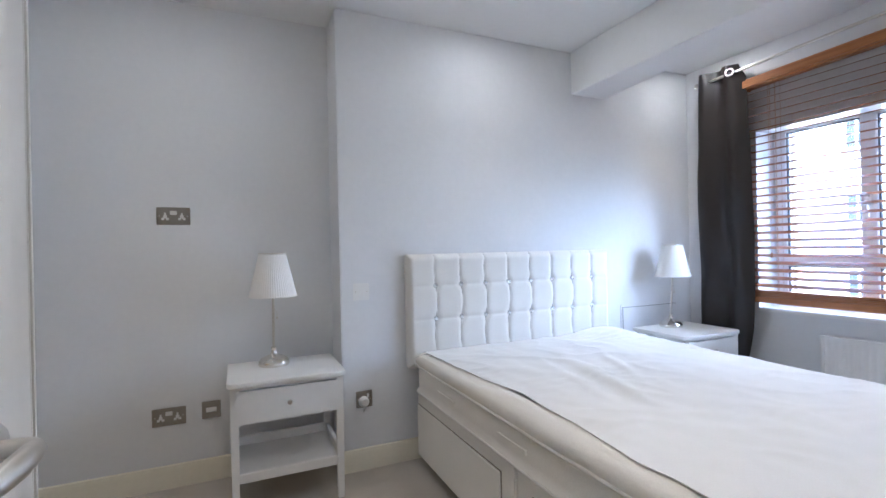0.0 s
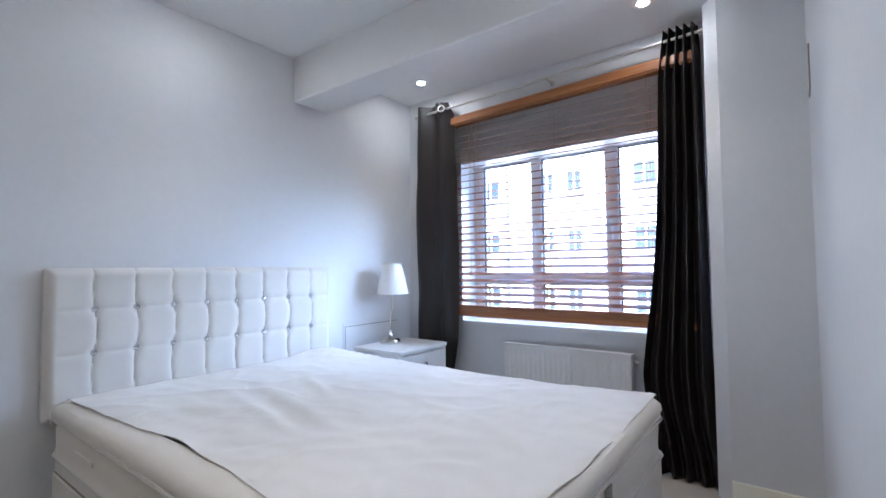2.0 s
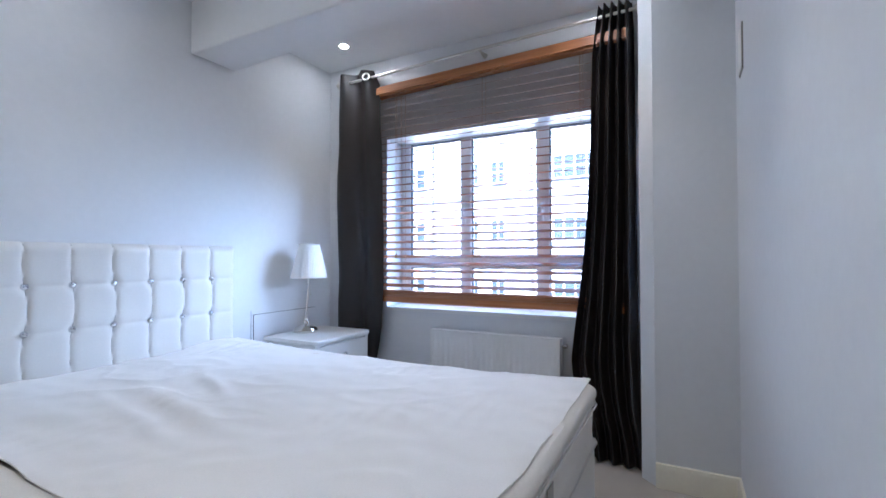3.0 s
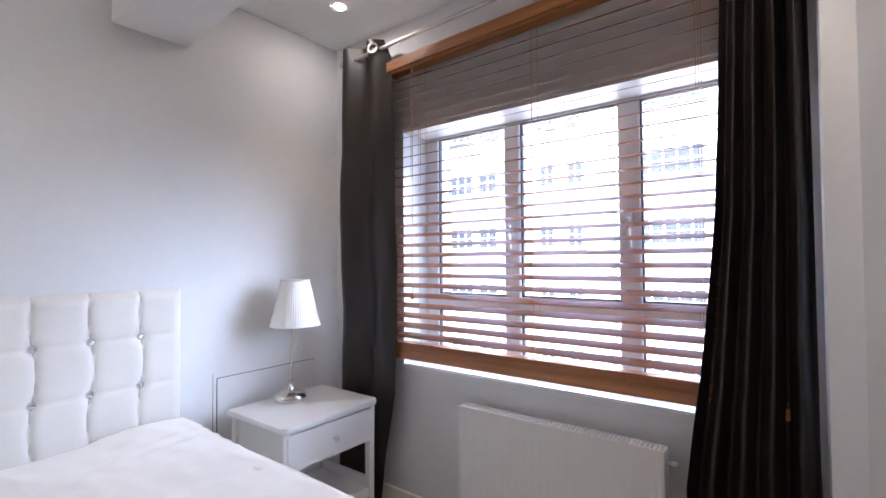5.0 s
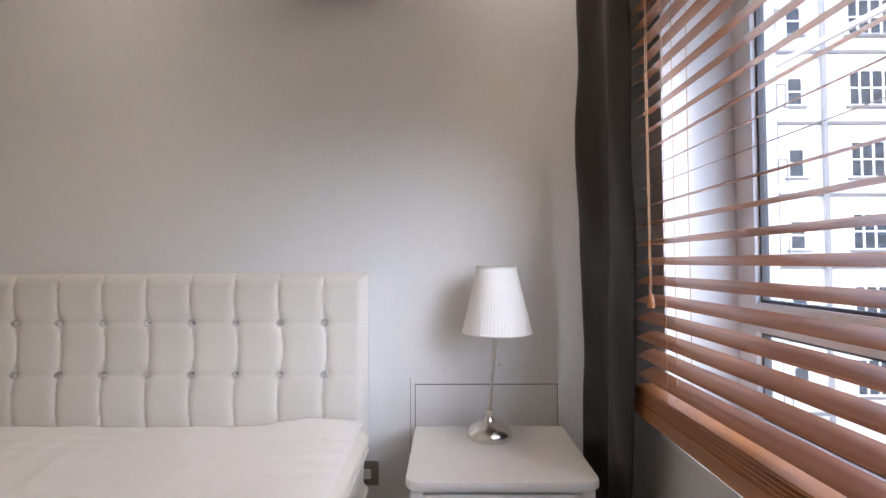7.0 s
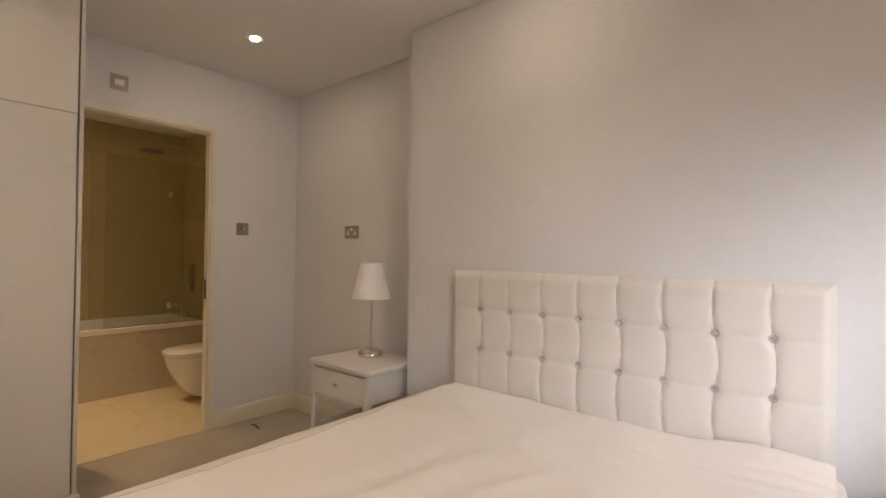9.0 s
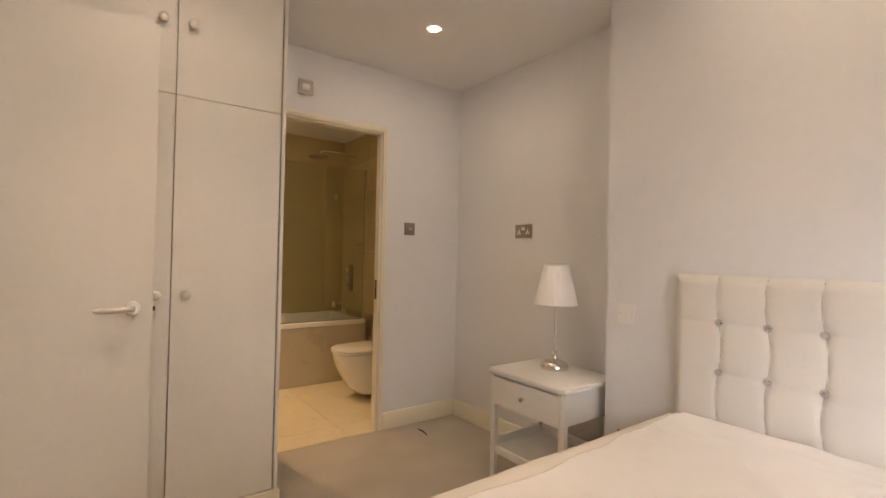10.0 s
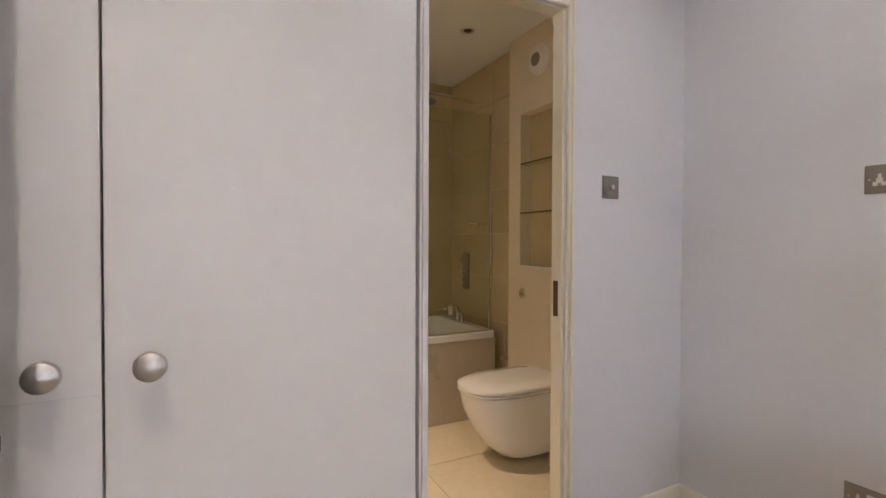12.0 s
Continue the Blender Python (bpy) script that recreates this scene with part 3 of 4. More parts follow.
# ---- radiator ----
rad = thing("radiator", "white enamelled panel radiator under the window", "radiator", (2.012, -1.237, 0))
def rad_front(u, v):
    y = -0.399 + 0.798 * u
    k = math.sin(math.pi * 24 * u) ** 2 if 0.02 < u < 0.98 else 0
    edge = min(v, 1 - v)
    return (-0.030 + 0.0022 * (0 if edge < 0.06 else k), y, 0.12 + 0.49 * v)
bm = sheet(240, 20, rad_front)
bmesh.ops.recalc_face_normals(bm, faces=bm.faces)
bmesh.ops.solidify(bm, geom=bm.faces, thickness=0.004)
part("front_panel", bm, M_RAD, rad)
part("back_panel", box(0.018, 0.026, -0.395, 0.395, 0.12, 0.605), M_RAD, rad)
for y in (-0.400, 0.396):
    part("side_panel", box(-0.030, 0.026, y, y + 0.004, 0.13, 0.613, 0.001), M_RAD, rad)
bm = bmesh.new()
add_box(bm, -0.032, -0.024, -0.4, 0.4, 0.606, 0.616, 0.002)
add_box(bm, 0.018, 0.026, -0.4, 0.4, 0.606, 0.616, 0.002)
for i in range(54):
    y = -0.395 + i * 0.79 / 53
    add_box(bm, -0.024, 0.018, y - 0.0025, y + 0.0025, 0.609, 0.613)
part("top_grille", bm, M_RAD, rad)
part("inner_fins", box(-0.022, 0.016, -0.39, 0.39, 0.14, 0.57), M_DARK, rad)
for y in (-0.36, 0.36):
    part("bracket", box(0.026, 0.068, y - 0.015, y + 0.015, 0.2, 0.5, 0.002), M_RAD, rad)
part("valve", lathe([(0.0, 0), (0.011, 0.002), (0.011, 0.02), (0.006, 0.022), (0.006, 0.034)], 12, (-0.005, -0.436, 0.575), "y"), M_CHROME, rad, "chrome bleed valve")
for y in (-0.43, 0.43):
    part("pipe", tube([(0, y * 0.92, 0.14), (0, y, 0.13), (0, y, 0.0)], 0.0075), M_RAD, rad)

# ---- downlights ----
def downlight(x, y, z, on=True, tone=(1.0, 0.74, 0.46), power=SPOT):
    ob = thing("downlight", "small round recessed downlight with a nickel rim, lit" if on else "small round recessed downlight, off", "downlight", (x, y, z), group="ceiling downlights")
    part("rim", lathe([(0.025, -0.001), (0.029, -0.004), (0.037, -0.006), (0.043, -0.001)], 28), M_NICKEL, ob)
    part("bulb", lathe([(0.0, -0.009), (0.012, -0.008), (0.021, -0.005), (0.0245, -0.0005)], 24), M_LAMP if on else M_DARK, ob, "glowing warm bulb face" if on else "dark bulb face")
    if on:
        lamp = bpy.data.lights.new("downlight_beam", "SPOT")
        lamp.energy, lamp.color, lamp.spot_size, lamp.spot_blend, lamp.shadow_soft_size = power, tone, radians(84), 0.7, 0.03
        lo_ = new("downlight_beam", lamp)
        lo_.matrix_world = pose(x, y, z - 0.012)


for x, y, share in ((0.305, -0.405, 0.33), (-1.277, -0.43, 0.5), (1.785, -0.325, 0.62), (1.71, -1.81, 1.0)):
    downlight(x, y, CEIL, power=SPOT * share)
# the row by the entrance
for x, y in ((-0.70, -1.64), (0.305, -1.93)):
    downlight(x, y, CEIL, power=SPOT * 0.95)
downlight(-0.86, -3.1, CEIL, power=SPOT * 1.3)

# ---- wardrobe ----
WX = -1.365
ward = thing("wardrobe", "cream painted built-in wardrobe with flush doors up to the ceiling", "wardrobe", (WX, SOUTH, 0))
wl = -1.184 - SOUTH
part("body", box(WEST - WX + 0.003, -0.036, 0.002, wl - 0.016, 0.0, CEIL - 0.003), M_CAB, ward)
part("end_panel", box(WEST - WX + 0.003, 0.002, wl - 0.016, wl, 0.0, CEIL - 0.003, 0.004), M_CAB, ward)
part("plinth", box(-0.021, 0.014, 0.002, wl + 0.012, 0.0, 0.098, 0.006), M_TRIM, ward, "cream painted skirting across the wardrobe foot")
part("plinth_return", box(WEST - WX + 0.02, -0.021, wl, wl + 0.012, 0.0, 0.098, 0.004), M_TRIM, ward)
edges = [wl - 0.021, -1.626 - SOUTH, -2.034 - SOUTH, 0.004]


def knob(parent, y, z):
    part("knob", lathe([(0.006, -0.003), (0.007, 0.014), (0.013, 0.018), (0.0185, 0.026), (0.0175, 0.034), (0.010, 0.039), (0.0, 0.040)], 24, (0, y, z), "x"), M_NICKEL, parent, "round satin nickel knob")


for i, (hi_y, lo_y) in enumerate(zip(edges, edges[1:])):
    for z0, z1, kz in ((0.102, 1.799, 0.988), (1.801, CEIL - 0.006, 2.09)):
        d = part("door", box(-0.020, 0.0, lo_y + 0.0018, hi_y - 0.0018, z0, z1, 0.0015), M_CAB, ward)
        knob(d, lo_y + 0.052 if i == 0 else hi_y - 0.052, kz)
part("paint_crack", box(0.0, 0.0004, -1.626 - SOUTH - 0.16, -1.626 - SOUTH - 0.004, 0.953, 0.9538), M_PIPE, ward, "hairline crack in the paint")

# ---- entrance door leaf, open against the wardrobe ----
leaf = tagged(new("door_1"), "plain cream flush door standing open with a lever handle", "door", "", "structure")
leaf.matrix_world = pose(-1.275, SOUTH + 0.012, 0, 0, 0, -2.6)
LL = -1.694 - SOUTH - 0.012
part("panel", box(-0.02, 0.02, 0.0, LL, 0.008, 2.004, 0.003), M_CAB, leaf)
part("latch_plate", box(-0.012, 0.012, LL, LL + 0.0015, 0.90, 1.02, 0.0005), M_CAB, leaf, "painted latch plate in the door edge")
part("latch_bolt", box(-0.006, 0.006, LL, LL + 0.010, 0.942, 0.962, 0.003), M_BRONZE, leaf, "bronze latch bolt")
HY, HZ = LL - 0.060, 0.957
for sx in (1, -1):
    part("rose", lathe([(0.0, 0.0195), (0.026, 0.0195), (0.026, 0.027), (0.023, 0.030), (0.011, 0.031), (0.0, 0.031)] if sx > 0 else
                       [(0.0, -0.0195), (0.026, -0.0195), (0.026, -0.024), (0.0, -0.025)], 28, (0, HY, HZ), "x"), M_NICKEL, leaf, "round satin nickel rose")
part("lever", tube([(0.028, HY, HZ), (0.046, HY, HZ), (0.056, HY - 0.003, HZ), (0.062, HY - 0.012, HZ), (0.064, HY - 0.030, HZ), (0.064, HY - 0.055, HZ - 0.001),
                    (0.062, HY - 0.082, HZ - 0.002), (0.060, HY - 0.100, HZ - 0.003), (0.059, HY - 0.110, HZ - 0.003), (0.0588, HY - 0.114, HZ - 0.003)],
                   [0.0092, 0.0092, 0.0096, 0.0102, 0.0112, 0.0120, 0.0112, 0.0092, 0.006, 0.002], 18), M_NICKEL, leaf, "curved satin nickel lever handle")
for z in (0.25, 1.0, 1.75):
    part("hinge", lathe([(0.0, 0), (0.006, 0), (0.006, 0.09), (0.0, 0.09)], 10, (0.024, -0.004, z)), M_STEEL, leaf)

# ---- bed ----
BX0, BX1, BF, BH = -0.135, 1.245, -1.945, -0.028
bed = thing("divan_bed", "cream upholstered divan bed base with side drawers", "bed", ((BX0 + BX1) / 2, (BF + BH) / 2, 0))
hw, hl = (BX1 - BX0) / 2 - 0.004, (BH - BF) / 2 - 0.004
for y0, y1 in ((-hl, -0.002), (0.002, hl)):
    part("base", box(-hw, hw, y0, y1, 0.045, 0.398, 0.014, 3), M_DIVAN, bed)
for sx in (-1, 1):
    for y0, y1 in ((-hl + 0.05, -0.10), (0.10, hl - 0.02)):
        xs = sorted((sx * hw, sx * (hw + 0.009)))
        d = part("drawer", box(xs[0], xs[1], y0, y1, 0.062, 0.328, 0.004), M_DIVAN, bed)
        part("drawer_gap", box(min(sx * hw, sx * (hw + 0.002)), max(sx * hw, sx * (hw + 0.002)), y0 - 0.003, y1 + 0.003, 0.059, 0.3305), M_DRAWGAP, d)
        if y0 > 0:
            continue
        part("pull", box(min(sx * (hw + 0.009), sx * (hw + 0.014)), max(sx * (hw + 0.009), sx * (hw + 0.014)), (y0 + y1) / 2 - 0.045, (y0 + y1) / 2 + 0.045, 0.225, 0.245, 0.002), M_NICKEL, d)
for x in (-hw + 0.05, hw - 0.05):
    for y in (-hl + 0.05, -0.05, 0.05, hl - 0.05):
        part("castor", lathe([(0.0, -0.012), (0.020, -0.012), (0.022, 0.0), (0.020, 0.012), (0.0, 0.012)], 16, (x, y, 0.022), "x"), M_DARK, bed)
        part("castor_stem", lathe([(0.0, 0.03), (0.008, 0.03), (0.008, 0.046), (0.0, 0.046)], 10, (x, y, 0)), M_STEEL, bed)

matt = thing("mattress", "used cream mattress with piped edges on the divan", "mattress", ((BX0 + BX1) / 2, (BF + BH) / 2, 0.398))
mw, ml, MT = (BX1 - BX0) / 2 + 0.006, (BH - BF) / 2, 0.200


def loop(a, b, r, n):
    """A rectangle a by b (half sizes) with corner radius r."""
    out = []
    for cx, cy, st in ((a - r, b - r, 0), (-a + r, b - r, 90), (-a + r, -b + r, 180), (a - r, -b + r, 270)):
        for k in range(n + 1):
            q = radians(st + 90 * k / n)
            out.append((cx + r * math.cos(q), cy + r * math.sin(q)))
    # finer sides
    fine_ = []
    for i, p in enumerate(out):
        q = out[(i + 1) % len(out)]
        m_ = max(1, int(math.dist(p, q) / 0.05))
        fine_ += [(p[0] + (q[0] - p[0]) * k / m_, p[1] + (q[1] - p[1]) * k / m_) for k in range(m_)]
    return fine_


def top_z(x, y):
    """Lie of the mattress top: a slight sag and soft lumps, with some folds near the pillow end."""
    e = min(mw - abs(x), ml - abs(y))
    z = MT - 0.016 * max(0, 1 - e / 0.05) ** 2
    z += 0.008 * noise.noise(Vector((x * 2.2, y * 2.2, 0.3))) + 0.004 * noise.noise(Vector((x * 6, y * 6, 1.7)))
    z += 0.014 * math.exp(-((x - mw) ** 2 + (y + ml) ** 2) / 0.10)
    z += 0.030 * math.exp(-((x - mw + 0.16) ** 2 / 0.02 + (y - ml) ** 2 / 0.10))
    return z


prof = [(0.000, 0.030), (-0.010, 0.004), (0.004, 0.0), (0.007, 0.008), (0.0, 0.020), (-0.002, 0.045), (0.0, 0.110), (-0.006, 0.124), (-0.001, 0.131), (0.008, 0.136), (0.004, 0.142), (0.010, 0.160), (0.007, 0.178), (-0.006, MT - 0.008), (-0.024, MT + 0.001), (-0.082, MT + 0.001), (-0.13, MT - 0.03)]
bm = bmesh.new()
rings = prof[1:]
base_loop = loop(mw, ml, 0.075, 6)
vr = []
for d, z in rings:
    ring = []
    for x, y in base_loop:
        nx, ny = x / mw, y / ml
        q = max(abs(nx), abs(ny))
        lump = 0.004 * noise.noise(Vector((x * 5, y * 5, z * 6)))
        px, py = x + (d + lump) * (nx / q if abs(nx) > 0.9 else 0), y + (d + lump) * (ny / q if abs(ny) > 0.9 else 0)
        if d < -0.02:
            pz = top_z(px, py) + (z - MT)
        else:
            pz = z + (0.004 * noise.noise(Vector((x * 3, y * 3, 9))) if 0.01 < z else 0) + (0.010 * math.exp(-((x - mw) ** 2 + (y + ml) ** 2) / 0.10) if z > 0.13 else 0)
        ring.append(bm.verts.new((px, py, pz)))
    vr.append(ring)
k = len(base_loop)
for a, b in zip(vr, vr[1:]):
    for i in range(k):
        bm.faces.new((a[i], a[(i + 1) % k], b[(i + 1) % k], b[i]))
bm.faces.new(vr[0])
bm.faces.new(vr[-1])
bmesh.ops.recalc_face_normals(bm, faces=bm.faces)
part("side", bm, M_TICK, matt, "cream ticking side with rolled edges")
for zz, dd in ((0.004, 0.008), (0.137, 0.009)):
    pts = [(x * (1 + dd / mw), y * (1 + dd / ml), zz + 0.004 * noise.noise(Vector((x * 3, y * 3, 9)))) for x, y in base_loop]
    part("piping", tube(pts + pts[:1], 0.0045, 6), M_PIPE, matt)
for y in (-0.62, 0.0, 0.55):
    part("side_grip", box(-mw - 0.010, -mw - 0.003, y - 0.09, y + 0.09, 0.062, 0.085, 0.003), M_TICK, matt)
    part("side_grip", box(mw + 0.003, mw + 0.010, y - 0.09, y + 0.09, 0.062, 0.085, 0.003), M_TICK, matt)
part("label", box(0.008, 0.062, -ml - 0.006, -ml - 0.003, 0.03, 0.115, 0.001), M_STEEL, matt, "small grey woven mattress label")

cover = thing("mattress_protector", "white quilted mattress protector, creased, lying on the mattress", "mattress protector", ((BX0 + BX1) / 2, (BF + BH) / 2, 0.398))


def cover_f(u, v):
    x, y = (2 * u - 1), (2 * v - 1)
    # the wandering seam lies inside the near edges and runs over the far ones
    xl = mw - 0.044 - 0.045 * math.exp(-((y * ml - 0.05) / 0.40) ** 2) - 0.014 * noise.noise(Vector((y * 5, 0.2, 0))) if x < 0 else mw - 0.012
    yl = ml - 0.018 - 0.008 * noise.noise(Vector((x * 4, 5.0, 0))) if y < 0 else ml - 0.010
    px, py = x * xl, y * yl
    z = top_z(px, py) + 0.0025
    # folds pushed up along the middle, and small crumples all over
    s_ = px + 0.16 + 0.225 * (0.5 - py) + 0.03 * noise.noise(Vector((py * 4, 2.0, 0)))
    far = math.exp(-((py - 0.17) / 0.30) ** 2)
    z += far * (0.009 * math.exp(-((s_ - 0.075) / 0.040) ** 2) - 0.005 * math.exp(-(s_ / 0.035) ** 2) + 0.005 * math.exp(-((s_ + 0.06) / 0.03) ** 2))
    z += 0.008 * math.exp(-((s_ - 0.19 - 0.25 * py) / 0.03) ** 2) * math.exp(-((py - 0.25) / 0.18) ** 2)
    z += 0.005 * (1 - abs(noise.noise(Vector((px * 5 + py * 2, py * 3, 3.3))))) ** 6 + 0.003 * noise.noise(Vector((px * 14, py * 11, 6.1)))
    z += 0.0034 * (0.4 + 0.6 * min(1, max(0, px + 0.3) * 2)) * math.sin(95 * py + 7 * noise.noise(Vector((px * 3, py * 3, 4)))) * max(0, noise.noise(Vector((px * 2.5, py * 3.5, 7))) + 0.1)
    return (px, py, z)


bm = sheet(150, 200, cover_f)
bmesh.ops.recalc_face_normals(bm, faces=bm.faces)
part("quilt", bm, M_SHEET, cover)
edge = [cover_f(0, j / 60) for j in range(60, -1, -1)] + [cover_f(j / 50, 0) for j in range(1, 51)]
part("hem", tube([(x, y, z + 0.0005) for x, y, z in edge], 0.0016, 6), M_PIPE, cover, "stitched greyish hem")
for sx, sy in ((-1, 1), (-1, -1), (1, -1)):
    b_ = (sx * (mw + 0.010), sy * (ml - 0.05), 0.12)
    part("elastic_strap", tube([cover_f((1 + sx * 0.995) / 2, (1 + sy * 0.92) / 2), (sx * (mw + 0.004), sy * (ml - 0.055), MT - 0.012), (sx * (mw + 0.016), sy * (ml - 0.045), 0.165), b_], 0.004, 6), M_SHEET, cover)

# ---- headboard ----
HX0, HX1, HZ0, HZ1 = -0.165, 1.243, 0.505, 1.118
hbd = thing("headboard", "white faux leather headboard, button-tufted in a grid with crystal studs", "headboard", ((HX0 + HX1) / 2, NW - 0.002, 0))
hx, cw = (HX1 - HX0) / 2, (HX1 - HX0) / 9
xs_ = [-hx + cw * (i + 1.05) for i in range(8)]
zr = (0.762, 0.944)


def dent(x, z, side):
    """Depth below the crown of the padding."""
    gx = min(abs(x - q) for q in xs_)
    gz = min(abs(z - q) for q in zr)
    d = 0.010 * math.exp(-(gx / 0.008) ** 0.9) + 0.0035 * math.exp(-(gz / 0.010) ** 0.9)
    b_ = min(math.hypot(x - q, z - w) for q in xs_ for w in zr)
    d += 0.010 * math.exp(-(b_ / 0.022) ** 2)
    e = min(hx - abs(side), HZ1 - z, z - HZ0)
    d += 0.026 * max(0, 1 - e / 0.035) ** 2
    return d


def hb_f(u, v):
    x, z = -hx + 2 * hx * u, HZ0 + (HZ1 - HZ0) * v
    k_ = math.sin(math.pi * min(max((z - 0.762) / 0.182, -1), 2))
    wob = 0.009 * k_
    return (x, -0.058 + dent(x - wob, z, x), z)


bm = sheet(220, 96, hb_f)
part("padding", bm, M_LEATHER, hbd)
part("frame", box(-hx, hx, -0.036, 0.0, HZ0, HZ1 - 0.001, 0.006), M_LEATHER, hbd)
for x in xs_:
    for z in zr:
        part("stud", lathe([(0.0, -0.060), (0.008, -0.0585), (0.0138, -0.051), (0.0138, -0.042), (0.0, -0.034)], 10, (x, 0, z), "y"), M_CRYSTAL, hbd, smooth=False)
    for z0, z1 in ((HZ0 + 0.02, zr[0]), (zr[0], zr[1]), (zr[1], HZ1 - 0.008)):
        pts = []
        for j in range(9):
            z = z0 + (z1 - z0) * j / 8
            kk = math.sin(math.pi * min(max((z - 0.762) / 0.182, -1), 2))
            pts.append((x + 0.009 * kk, -0.0492 + 0.009 * (1 if z > HZ1 - 0.03 else 0), z))
        part("seam", tube(pts, 0.0016, 5), M_SEAM, hbd)
for x in (-0.45, 0.45):
    part("strut", box(x - 0.03, x + 0.03, -0.022, -0.002, 0.10, HZ0 + 0.02), M_DARK, hbd)

# ---- nightstands ----
def nightstand(name, label, at):
    ob = thing(name, label, "nightstand", at, group="pair of nightstands")
    w, d, h = 0.253, 0.205, 0.592
    bm = bmesh.new()
    pts = []
    for cx, cy, r, st in ((w - 0.035, d - 0.006, 0.006, 0), (-w + 0.035, d - 0.006, 0.006, 90), (-w + 0.035, -d + 0.035, 0.035, 180), (w - 0.035, -d + 0.035, 0.035, 270)):
        cx = math.copysign(w - r, cx)
        for q in range(7):
            a = radians(st + 15 * q)
            pts.append((cx + r * math.cos(a), cy + r * math.sin(a)))
    n = len(pts)
    rows_ = []
    for s, z in ((0.985, h - 0.024), (1.0, h - 0.020), (1.0, h - 0.006), (0.994, h - 0.001), (0.98, h)):
        rows_.append([bm.verts.new((x * s, y * s, z)) for x, y in pts])
    for a, b in zip(rows_, rows_[1:]):
        for i in range(n):
            bm.faces.new((a[i], a[(i + 1) % n], b[(i + 1) % n], b[i]))
    bm.faces.new(rows_[0]), bm.faces.new(rows_[-1])
    bmesh.ops.recalc_face_normals(bm, faces=bm.faces)
    part("top", bm, M_WHITE, ob)
    part("body", box(-w + 0.028, w - 0.028, -d + 0.032, d - 0.022, 0.412, h - 0.030, 0.002), M_WHITE, ob)
    part("front_rail", box(-w + 0.030, w - 0.030, -d + 0.022, -d + 0.034, h - 0.036, h - 0.024), M_WHITE, ob)
    dr = part("drawer", box(-w + 0.030, w - 0.030, -d + 0.014, -d + 0.034, 0.410, h - 0.040, 0.003), M_WHITE, ob)
    part("bead", box(-w + 0.030, w - 0.030, -d + 0.010, -d + 0.015, h - 0.048, h - 0.040, 0.002), M_WHITE, dr)
    part("knob", lathe([(0.0, -0.024), (0.010, -0.023), (0.012, -0.017), (0.007, -0.010), (0.006, 0.0)], 18, (0, -d + 0.014, 0.485), "y"), M_CHROME, dr, "small round chrome knob")
    for sx in (-1, 1):
        for sy in (-1, 1):
            bm = bmesh.new()
            top, bot = 0.017, 0.0145
            cx, cy = sx * (w - 0.030), sy * (d - 0.034)
            add_box(bm, cx - top, cx + top, cy - top, cy + top, 0, h - 0.024, 0.003)
            for v in bm.verts:
                if v.co.z < 0.1:
                    v.co.x, v.co.y = cx + (v.co.x - cx) * bot / top, cy + (v.co.y - cy) * bot / top
            part("leg", bm, M_WHITE, ob)
    part("shelf", box(-w + 0.032, w - 0.032, -d + 0.042, d - 0.042, 0.178, 0.192), M_WHITE, ob)
    part("rail", box(-w + 0.045, w - 0.045, -d + 0.024, -d + 0.042, 0.155, 0.197, 0.003), M_WHITE, ob)
    part("rail", box(-w + 0.045, w - 0.045, d - 0.042, d - 0.024, 0.155, 0.235, 0.003), M_WHITE, ob)
    for sx in (-1, 1):
        a, b = sorted((sx * (w - 0.040), sx * (w - 0.022)))
        part("rail", box(a, b, -d + 0.05, d - 0.05, 0.155, 0.235, 0.003), M_WHITE, ob)
    return ob


n1 = nightstand("nightstand", "white lacquered nightstand with one drawer and an open shelf", (-0.795, -0.002, 0))
n2 = copy_thing(n1, pose(1.667, -0.235, 0))
n2["label"] = "white lacquered nightstand with one drawer, between bed and curtain"


